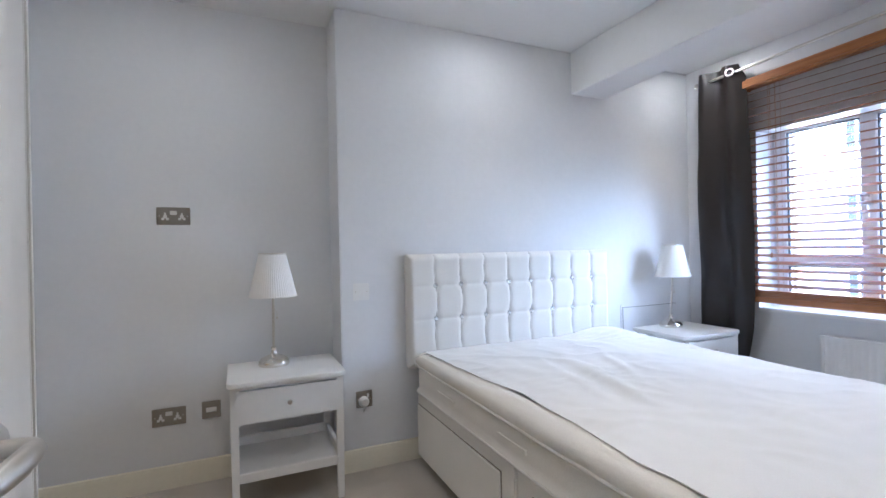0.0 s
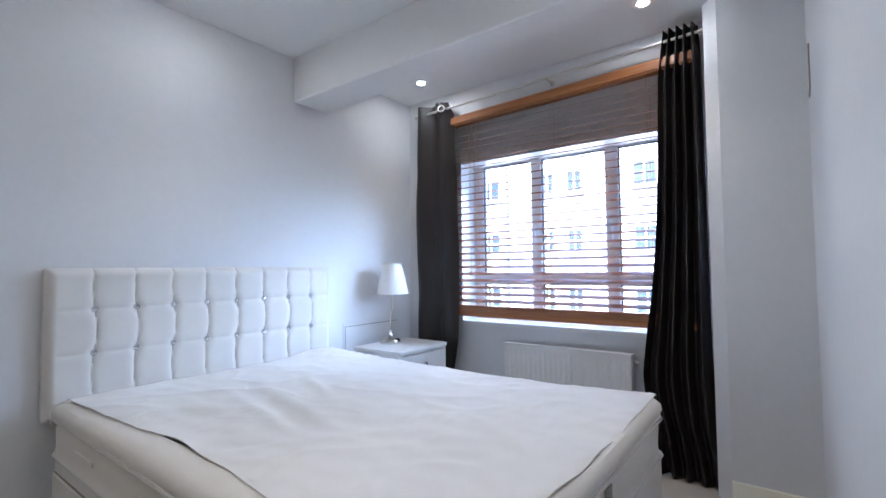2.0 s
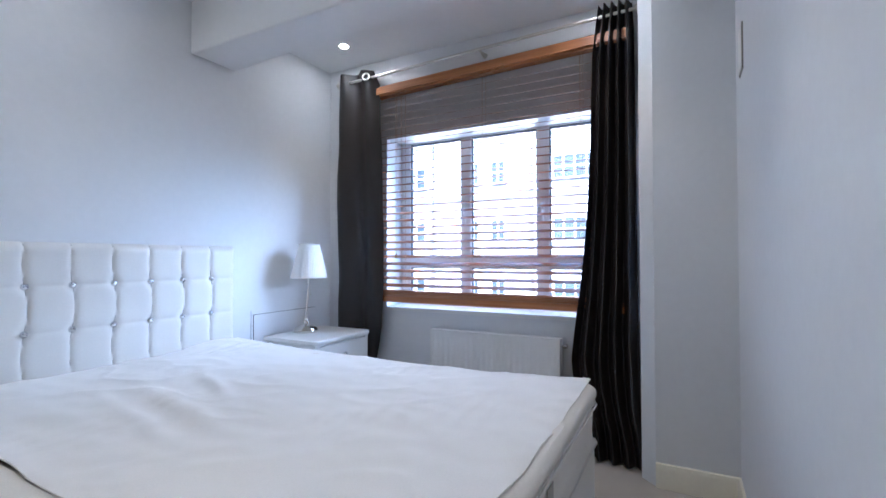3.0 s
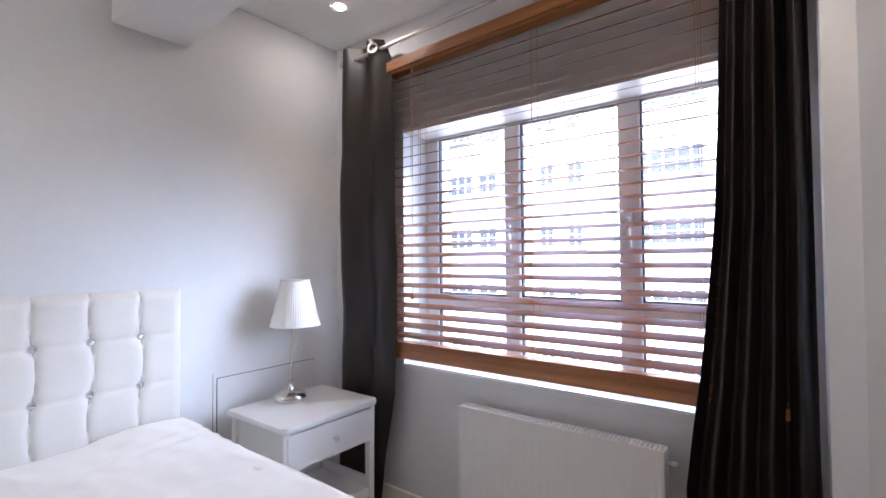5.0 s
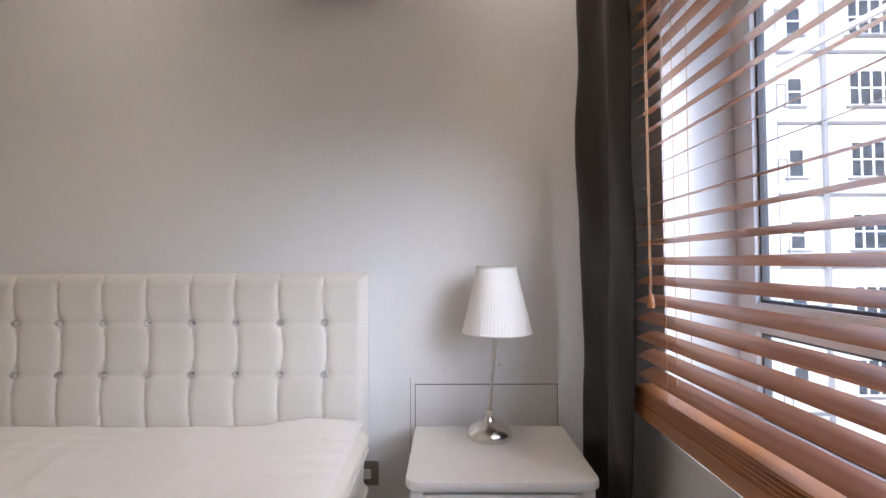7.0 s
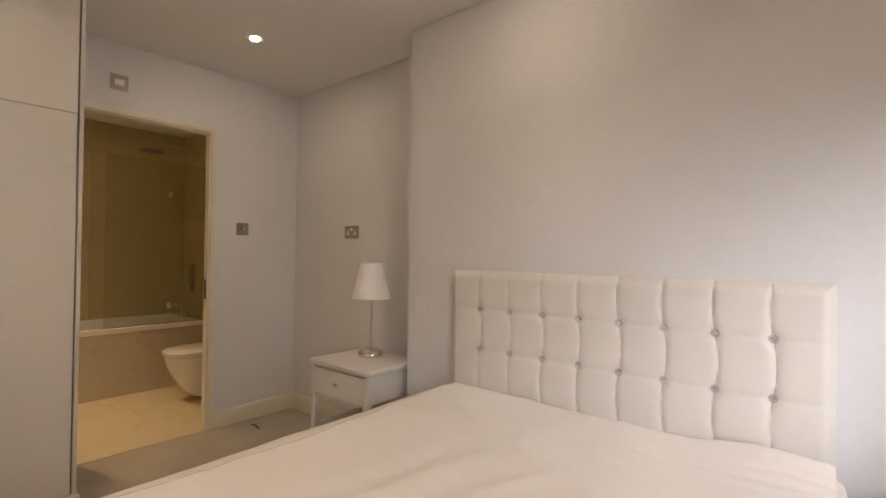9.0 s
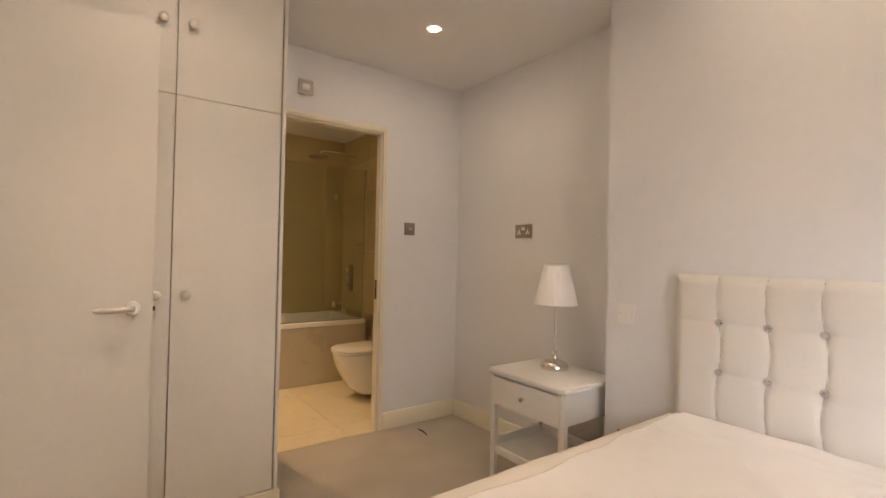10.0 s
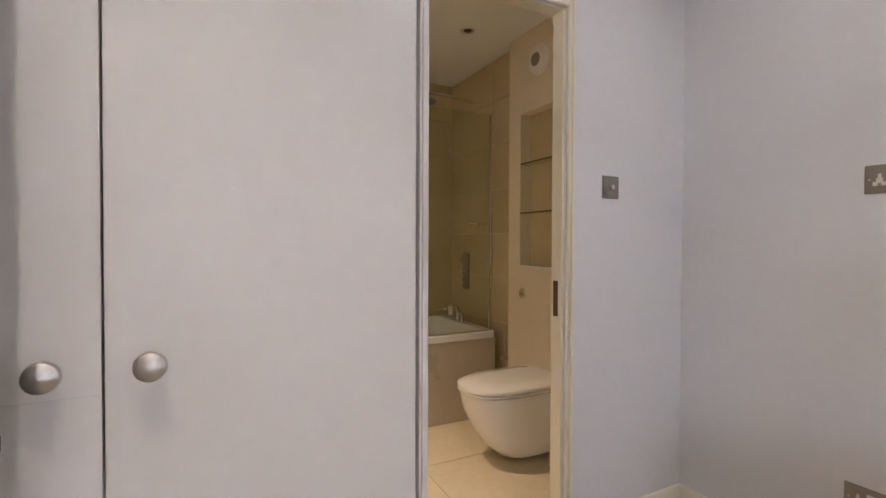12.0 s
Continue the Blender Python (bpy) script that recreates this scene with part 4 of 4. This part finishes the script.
def lamp(at, turn, lean, label):
    ob = thing("table_lamp", label, "lamp", at, turn, "pair of table lamps")
    part("base", lathe([(0.0, 0.0), (0.070, 0.0), (0.072, 0.004), (0.072, 0.014), (0.070, 0.022), (0.063, 0.032), (0.049, 0.041), (0.031, 0.047), (0.018, 0.053), (0.013, 0.064), (0.011, 0.076), (0.013, 0.080), (0.013, 0.086), (0.007, 0.092), (0.0, 0.093)], 40), M_POLISH, ob, "domed polished nickel base")
    top = Vector((lean, 0, 0.36))
    part("stem", tube([(0, 0, 0.088), tuple(Vector((lean * 0.4, 0, 0.2))), tuple(top)], 0.0058, 12), M_NICKEL, ob)
    part("pull_chain", tube([(lean * 0.6, 0.0, 0.275), (lean * 0.6 + 0.016, -0.004, 0.262), (lean * 0.6 + 0.017, -0.004, 0.235)], 0.0011, 6), M_NICKEL, ob)
    part("chain_bead", lathe([(0.0, -0.006), (0.005, -0.002), (0.005, 0.002), (0.0, 0.006)], 10, (lean * 0.6 + 0.017, -0.004, 0.230)), M_NICKEL, ob)
    part("socket", lathe([(0.0, 0), (0.013, 0.0), (0.013, 0.05), (0.0, 0.05)], 14, (lean, 0, 0.355)), M_NICKEL, ob)
    z0, z1 = 0.335, 0.548
    bm = lathe([(0.112, z0), (0.1125, z0 + 0.004), (0.1108, z0 + 0.008), (0.064, z1 - 0.008), (0.0655, z1 - 0.004), (0.065, z1), (0.062, z1), (0.061, z1 - 0.008), (0.107, z0 + 0.008), (0.108, z0)], 120, (lean, 0, 0), wave=0.0045)
    part("shade", bm, M_SHADE, ob, "white finely pleated fabric shade", smooth=False)
    part("shade_ring", tube([(lean + 0.0655 * math.cos(a * math.pi / 16), 0.0655 * math.sin(a * math.pi / 16), z1) for a in range(33)], 0.0016, 6), M_NICKEL, ob)
    bm = tube([(lean - 0.062, 0, z1 - 0.01), (lean, 0, z1 - 0.03), (lean + 0.062, 0, z1 - 0.01)], 0.0014, 6)
    tube([(lean, -0.062, z1 - 0.01), (lean, 0, z1 - 0.03), (lean, 0.062, z1 - 0.01)], 0.0014, 6, bm)
    tube([(lean, 0, 0.40), (lean, 0, z1 - 0.03)], 0.004, 8, bm)
    part("spider", bm, M_NICKEL, ob)
    return ob


lamp((-0.838, 0.078, 0.592), 0, 0.002, "small table lamp with a white pleated shade and nickel base, off")
lamp((1.660, -0.130, 0.592), 0, 0.026, "small table lamp with leaning nickel stem and white pleated shade, off")

# ---- wall plates ----
def socket(at, turn, gangs, label, plug=False):
    """A plate whose face looks along -y before it is turned."""
    ob = thing("wall_socket", label, "socket", at, turn)
    w, h = (0.073, 0.043) if gangs == 2 else (0.043, 0.043)
    part("plate", box(-w, w, -0.005, 0.0, -h, h, 0.002), M_STEEL, ob, "brushed steel plate")
    for cx in ((-0.036, 0.036) if gangs == 2 else (0.0,)):
        ins = part("insert", box(cx - 0.020, cx + 0.020, -0.0065, -0.005, -0.028, 0.010, 0.001), M_PLASTIC, ob) if plug else None
        if not plug:
            bm = bmesh.new()
            add_box(bm, cx - 0.004, cx + 0.004, -0.0068, -0.005, 0.002, 0.016, 0.0008)
            add_box(bm, cx - 0.016, cx - 0.004, -0.0068, -0.005, -0.020, -0.008, 0.0008)
            add_box(bm, cx + 0.004, cx + 0.016, -0.0068, -0.005, -0.020, -0.008, 0.0008)
            add_box(bm, cx - 0.008, cx + 0.008, -0.0064, -0.005, -0.012, 0.004, 0.0006)
            part("insert", bm, M_PLASTIC, ob)
    sw = [0.0] if gangs == 2 else [0.020]
    for cx in sw:
        part("rocker", box(cx - 0.015, cx + 0.015, -0.009, -0.005, 0.006, 0.026, 0.0015) if gangs == 2 else box(cx - 0.006, cx + 0.006, -0.009, -0.005, 0.008, 0.028, 0.0015), M_PLASTIC, ob)
    for cx in ((-0.060, 0.060) if gangs == 2 else (-0.032, 0.032)):
        part("screw", lathe([(0.0, -0.0062), (0.003, -0.006), (0.0034, -0.005)], 10, (cx, 0, 0.0), "y"), M_NICKEL, ob)
    if plug:
        part("plug", lathe([(0.0, -0.036), (0.018, -0.034), (0.026, -0.024), (0.027, -0.006), (0.0, -0.006)], 24, (-0.004, 0, -0.010), "y"), M_PLASTIC, ob, "white rounded plug pushed into the socket")
        part("flex", tube([(-0.004, -0.02, -0.03), (-0.004, -0.022, -0.045), (-0.006, -0.014, -0.062)], 0.0035, 8), M_PLASTIC, ob)
    return ob


socket((-1.277, REC, 1.334), 0, 2, "brushed steel double socket high on the recess wall")
socket((-1.314, REC, 0.349), 0, 2, "brushed steel double socket low on the recess wall")
socket((-0.400, NW, 0.366), 0, 1, "brushed steel single socket with a white plug in it", True)
ob = thing("aerial_socket", "brushed steel single outlet plate beside the nightstand", "socket", (-1.128, REC, 0.355))
part("plate", box(-0.043, 0.043, -0.005, 0, -0.043, 0.043, 0.002), M_STEEL, ob)
part("insert", box(-0.024, 0.024, -0.0065, -0.005, -0.012, 0.012, 0.001), M_PLASTIC, ob)
ob = thing("blanking_plate", "white plastic blank wall plate with two screws", "wall plate", (-0.405, NW, 0.930))
part("plate", box(-0.043, 0.043, -0.008, 0, -0.045, 0.043, 0.003), M_PLASTIC, ob)
for cx in (-0.030, 0.030):
    part("screw", lathe([(0.0, -0.0092), (0.003, -0.009), (0.0034, -0.008)], 10, (cx, 0, 0.0), "y"), M_NICKEL, ob)
ob = thing("light_switch", "brushed steel dimmer switch with a small knob beside the doorway", "switch", (WEST, -0.139, 1.351), 90)
part("plate", box(-0.043, 0.043, -0.005, 0, -0.043, 0.043, 0.002), M_STEEL, ob)
part("dimmer_knob", lathe([(0.0, -0.019), (0.008, -0.0185), (0.009, -0.016), (0.009, -0.005)], 18, (0, 0, 0), "y"), M_NICKEL, ob)
ob = thing("fan_isolator", "brushed steel isolator plate with white rocker above the doorway", "switch", (WEST, -0.893, 2.168), 90)
part("plate", box(-0.045, 0.045, -0.006, 0, -0.045, 0.045, 0.002), M_STEEL, ob)
part("rocker", box(-0.024, 0.024, -0.012, -0.006, -0.018, 0.018, 0.002), M_PLASTIC, ob)
ob = thing("wall_control", "thin white and grey wall control plate near the corner", "wall plate", (1.62, SOUTH, 1.86), 180)
part("plate", box(-0.06, 0.06, -0.005, 0, -0.09, 0.09, 0.002), M_STEEL, ob)
part("face", box(-0.05, 0.05, -0.007, -0.005, -0.08, 0.08, 0.001), M_PLASTIC, ob)
ob = thing("wall_socket", "brushed steel single socket low behind the bed", "socket", (1.235, NW, 0.40))
part("plate", box(-0.043, 0.043, -0.005, 0, -0.043, 0.043, 0.002), M_STEEL, ob)
part("insert", box(-0.016, 0.016, -0.0066, -0.005, -0.02, 0.016, 0.001), M_PLASTIC, ob)
ob = thing("access_panel", "flush painted access panel outlined by a dark joint behind the nightstand", "access panel", (0, NW, 0))
part("joint", box(1.408, 1.922, -0.0015, -0.0002, 0.125, 0.716), M_DARK, ob, "thin dark joint")
part("panel", box(1.4105, 1.9195, -0.004, -0.0002, 0.125, 0.7135), M_WALL, ob)
part("filler", box(1.391, 1.3925, -0.0012, -0.0002, 0.125, 0.738), M_DARK, ob, "hairline joint")
tagged(new("cable_tie", mesh_of("cable_tie", tube([(-1.825, -0.118, 0.004), (-1.78, -0.112, 0.006), (-1.715, -0.122, 0.004)], 0.004, 6), M_DARK)), "short dark plastic strip lying on the carpet", "debris")

# ---- bathroom ----
BN, BB, BXW, BS, BC = 0.18, 0.26, -3.98, -1.75, 2.385
solid("wall_bathroom_east", box(WEST - 0.07, WEST - 0.061, BS, DY0 - 0.02, 0, BC), M_BWALL, "cream bathroom wall", "wall")
solid("wall_bathroom_north", box(BXW - 0.1, WEST - 0.06, BB, BB + 0.1, -0.12, BC), M_BWALL, "bathroom wall behind bath and toilet", "wall")
solid("wall_bathroom_west", box(BXW - 0.1, BXW, BS, BB, -0.12, BC), M_GROUT, "tiled bathroom wall behind the bath", "wall")
solid("wall_bathroom_south", box(BXW - 0.1, WEST - 0.06, BS - 0.1, BS, -0.12, BC), M_BWALL, "cream bathroom wall", "wall")
solid("ceiling_bathroom", box(BXW - 0.1, WEST - 0.06, BS - 0.1, BB + 0.1, BC, BC + 0.1), M_CEIL, "white bathroom ceiling", "ceiling")
bfloor = solid("floor_bathroom", box(BXW, WEST - 0.03, BS, BB, -0.12, -0.006), M_GROUT, "cream tiled bathroom floor", "floor")
part("threshold", box(WEST - 0.036, WEST, DY0 + 0.010, DY1 - 0.010, -0.005, 0.004, 0.002), M_FTILE, bfloor, "cream stone threshold")
NX0, NX1, NZ0, NZ1 = -2.958, -2.36, 0.99, 1.91
bm = bmesh.new()
bx0, bx1 = -3.075, WEST - 0.061
add_box(bm, bx0, NX0, BN, BB, 0, BC)
add_box(bm, NX1, bx1, BN, BB, 0, BC)
add_box(bm, NX0, NX1, BN, BB, 0, NZ0)
add_box(bm, NX0, NX1, BN, BB, NZ1, BC)
solid("wall_cistern", bm, M_BWALL, "cream boxed-in cistern wall with a shelved niche", "wall")
niche = thing("niche_shelves", "glass shelves in a tiled wall niche", "shelf", ((NX0 + NX1) / 2, BB, 0))
nw_ = (NX1 - NX0) / 2
part("back", box(-nw_, nw_, -0.006, 0, NZ0, NZ1), M_TILE, niche, "beige tiled niche back")
for z in (1.315, 1.61):
    part("glass_shelf", box(-nw_ + 0.002, nw_ - 0.002, -0.079, -0.007, z - 0.004, z + 0.004, 0.001), M_SCREEN, niche, "clear glass shelf")
    part("shelf_edge", box(-nw_ + 0.002, nw_ - 0.002, -0.082, -0.0795, z - 0.004, z + 0.004), mat("green_glass_edge", (0.12, 0.14, 0.10), 0.2, bump=0), niche)
part("ledge", box(-nw_, nw_, -0.092, -0.007, NZ0, NZ0 + 0.012, 0.003), M_CERAMIC, niche)
fan = thing("extractor_fan", "round white extractor fan high on the cistern wall", "fan", (-2.785, BN, 2.182))
part("plate", lathe([(0.0, -0.02), (0.075, -0.02), (0.085, -0.012), (0.088, 0.0), (0.0, 0.0)], 36, (0, 0, 0), "y"), M_PLASTIC, fan)
part("grille", lathe([(0.0, -0.026), (0.035, -0.026), (0.038, -0.0205), (0.0, -0.0205)], 28, (-0.01, 0, 0), "y"), M_STEEL, fan)
flush = thing("flush_button", "round chrome dual flush button above the toilet", "flush button", (-2.925, BN, 0.832))
part("ring", lathe([(0.0, -0.004), (0.024, -0.010), (0.032, -0.007), (0.034, 0.0)], 28, (0, 0, 0), "y"), M_CHROME, flush)
part("button", box(-0.016, 0.016, -0.013, -0.006, -0.001, 0.001), M_DARK, flush)

# bath
bath = thing("bathtub", "white bathtub with a beige stone panel", "bathtub", (-3.6, -0.72, 0))
bl = 0.90
part("panel", box(0.362, 0.38, -bl, bl + 0.0, 0, 0.515, 0.003), M_BPANEL, bath, "beige stone bath panel")
part("end_panel", box(-0.375, 0.362, bl - 0.018, bl, 0, 0.515), M_BPANEL, bath)
bm = bmesh.new()
rr = []
for s, sy, z in ((1.0, 1.0, 0.515), (1.003, 1.001, 0.552), (0.99, 0.995, 0.557), (0.86, 0.93, 0.557), (0.83, 0.915, 0.545), (0.72, 0.80, 0.18), (0.60, 0.70, 0.13)):
    rr.append([bm.verts.new((x * s + 0.003, y * sy, z)) for x, y in [(p[0], p[1]) for p in loop(0.382, bl + 0.004, 0.04, 5)]])
kk = len(rr[0])
for a, b in zip(rr, rr[1:]):
    for i in range(kk):
        bm.faces.new((a[i], a[(i + 1) % kk], b[(i + 1) % kk], b[i]))
bm.faces.new(rr[-1])
bmesh.ops.recalc_face_normals(bm, faces=bm.faces)
part("tub", bm, M_CERAMIC, bath)
scr = thing("shower_screen", "clear glass folding bath screen on the bath rim", "shower screen", (-3.25, 0, 0.558))
pn = part("glass_panel", box(-0.004, 0.004, -0.62, 0.15, 0.004, 1.415, 0.002), M_SCREEN, scr, smooth=False)
pn.visible_shadow = False
part("edge_profile", box(-0.009, 0.009, 0.150, 0.163, 0.0, 1.42, 0.002), M_CHROME, scr)
for z in (0.12, 1.1):
    part("hinge", box(-0.010, 0.010, -0.16, -0.13, z, z + 0.06, 0.003), M_CHROME, scr)
part("seal", box(-0.006, 0.006, -0.62, 0.15, 0.0, 0.005), M_STEEL, scr)
mixer = thing("shower_mixer", "chrome shower valve plate with three controls", "shower valve", (-3.72, BB - 0.012, 0.92))
part("plate", box(-0.045, 0.045, -0.008, 0.0, -0.14, 0.14, 0.004), M_STEEL, mixer, "brushed steel back plate")
for z in (-0.085, 0.0, 0.085):
    part("control", lathe([(0.0, -0.052), (0.020, -0.050), (0.021, -0.02), (0.016, -0.016), (0.016, -0.008)], 20, (0, 0, z), "y"), M_CHROME, mixer)
head = thing("rain_shower", "chrome rain shower head on a wall arm", "shower head", (-3.62, BB - 0.012, 2.135))
part("arm", tube([(0, 0, 0.03), (0, -0.25, 0.05), (0, -0.38, 0.045), (0, -0.42, 0.02)], 0.010), M_CHROME, head)
part("rose", lathe([(0.0, 0.022), (0.02, 0.018), (0.09, 0.004), (0.10, -0.004), (0.098, -0.010), (0.0, -0.010)], 32, (0, -0.42, -0.012)), M_STEEL, head)
tap = thing("bath_tap", "chrome bath spout on the tub rim", "tap", (-3.62, 0.12, 0.557))
part("spout", tube([(0, 0, 0), (0, 0, 0.09), (0, -0.03, 0.12), (0, -0.09, 0.12), (0, -0.11, 0.10)], 0.014, 12), M_CHROME, tap)
part("lever", tube([(0.06, 0, 0), (0.06, 0, 0.06), (0.06, -0.03, 0.075)], 0.011, 10), M_CHROME, tap)
sh = thing("soap_basket", "small chrome soap basket on the tiled wall", "soap basket", (-3.5, BB - 0.012, 1.26))
part("tray", box(-0.07, 0.07, -0.09, -0.002, 0.0, 0.012, 0.004), M_CHROME, sh)
stop = thing("stop_valve", "chrome angle valve beside the toilet", "valve", (-3.14, BB - 0.012, 0.39))
part("body", tube([(0, 0, 0), (0, -0.05, 0), (0.0, -0.07, 0.0)], [0.011, 0.011, 0.018], 12), M_CHROME, stop)
part("pipe", tube([(0, -0.04, 0), (-0.02, -0.04, 0.12), (-0.03, -0.03, 0.16)], 0.006, 8), M_CHROME, stop)

# toilet
wc = thing("toilet", "white wall-hung toilet with a closed lid", "toilet", (-2.675, BN, 0))


def wc_ring(sw_, depth, z, back=0.0):
    out = []
    for i in range(48):
        a = 2 * math.pi * i / 48
        c, s = math.cos(a), math.sin(a)
        x = sw_ * math.copysign(abs(c) ** 0.75, c)
        y = -depth * (0.5 - 0.5 * math.copysign(abs(s) ** (0.8 if s < 0 else 0.35), s)) - back
        out.append((x, y, z))
    return out


def ringed(rows_):
    bm = bmesh.new()
    vs = [[bm.verts.new(p) for p in r] for r in rows_]
    n = len(vs[0])
    for a, b in zip(vs, vs[1:]):
        for i in range(n):
            bm.faces.new((a[i], a[(i + 1) % n], b[(i + 1) % n], b[i]))
    bm.faces.new(vs[0]), bm.faces.new(vs[-1])
    bmesh.ops.recalc_face_normals(bm, faces=bm.faces)
    return bm


part("bowl", ringed([wc_ring(0.10, 0.30, 0.040), wc_ring(0.128, 0.36, 0.050), wc_ring(0.148, 0.42, 0.105), wc_ring(0.160, 0.48, 0.20), wc_ring(0.172, 0.525, 0.29), wc_ring(0.178, 0.54, 0.365), wc_ring(0.176, 0.538, 0.378)]), M_CERAMIC, wc)
part("seat", ringed([wc_ring(0.178, 0.545, 0.381), wc_ring(0.184, 0.553, 0.385), wc_ring(0.184, 0.553, 0.394), wc_ring(0.180, 0.548, 0.397)]), M_CERAMIC, wc)
part("lid", ringed([wc_ring(0.180, 0.548, 0.400), wc_ring(0.186, 0.556, 0.404), wc_ring(0.184, 0.553, 0.416), wc_ring(0.165, 0.525, 0.428), wc_ring(0.10, 0.40, 0.434, 0.04)]), M_CERAMIC, wc)
part("hinge", tube([(-0.09, -0.03, 0.405), (0.09, -0.03, 0.405)], 0.012, 10), M_CHROME, wc)
downlight(-3.05, -0.14, BC, on=False)
# unseen warm downlight, added out of view to brighten the bathroom
downlight(-2.75, -1.25, BC, True, (1.0, 0.70, 0.36), BATH_FILL)

# ---- bathroom tiles ----
wall_w = bpy.data.objects["wall_bathroom_west"]
wall_n = bpy.data.objects["wall_bathroom_north"]


def tiling(parent, material, a0, a1, b0, b1, ta, tb, place, th=0.008, gap=0.003):
    """Tiles between a0..a1 and b0..b1; place(mesh corner a, b) gives where each one's low corner stands."""
    cache = {}
    a = a0
    while a < a1 - 0.01:
        wa = min(ta, a1 - a)
        b = b0
        while b < b1 - 0.01:
            wb = min(tb, b1 - b)
            key = (round(wa, 3), round(wb, 3))
            if key not in cache:
                cache[key] = mesh_of("tile", place(None, wa - gap, wb - gap, th), material, False)
            o = new("tile", cache[key])
            o.parent, o.location = parent, place((a, b), 0, 0, 0)
            b += tb
        a += ta


tiling(wall_w, M_TILE, BS, BB, 0.0, BC, 0.60, 0.30, lambda p, w, h, t: box(0, t, 0, w, 0, h, 0.001, 1) if p is None else (BXW, p[0], p[1]))
tiling(wall_n, M_TILE, BXW + 0.009, bx0, 0.0, BC, 0.60, 0.30, lambda p, w, h, t: box(0, w, -t, 0, 0, h, 0.001, 1) if p is None else (p[0], BB, p[1]))
tiling(bfloor, M_FTILE, BXW, WEST - 0.036, BS, BB, 0.60, 0.60, lambda p, w, h, t: box(0, w, 0, h, 0, t, 0.001, 1) if p is None else (p[0], p[1], -0.006), 0.007)
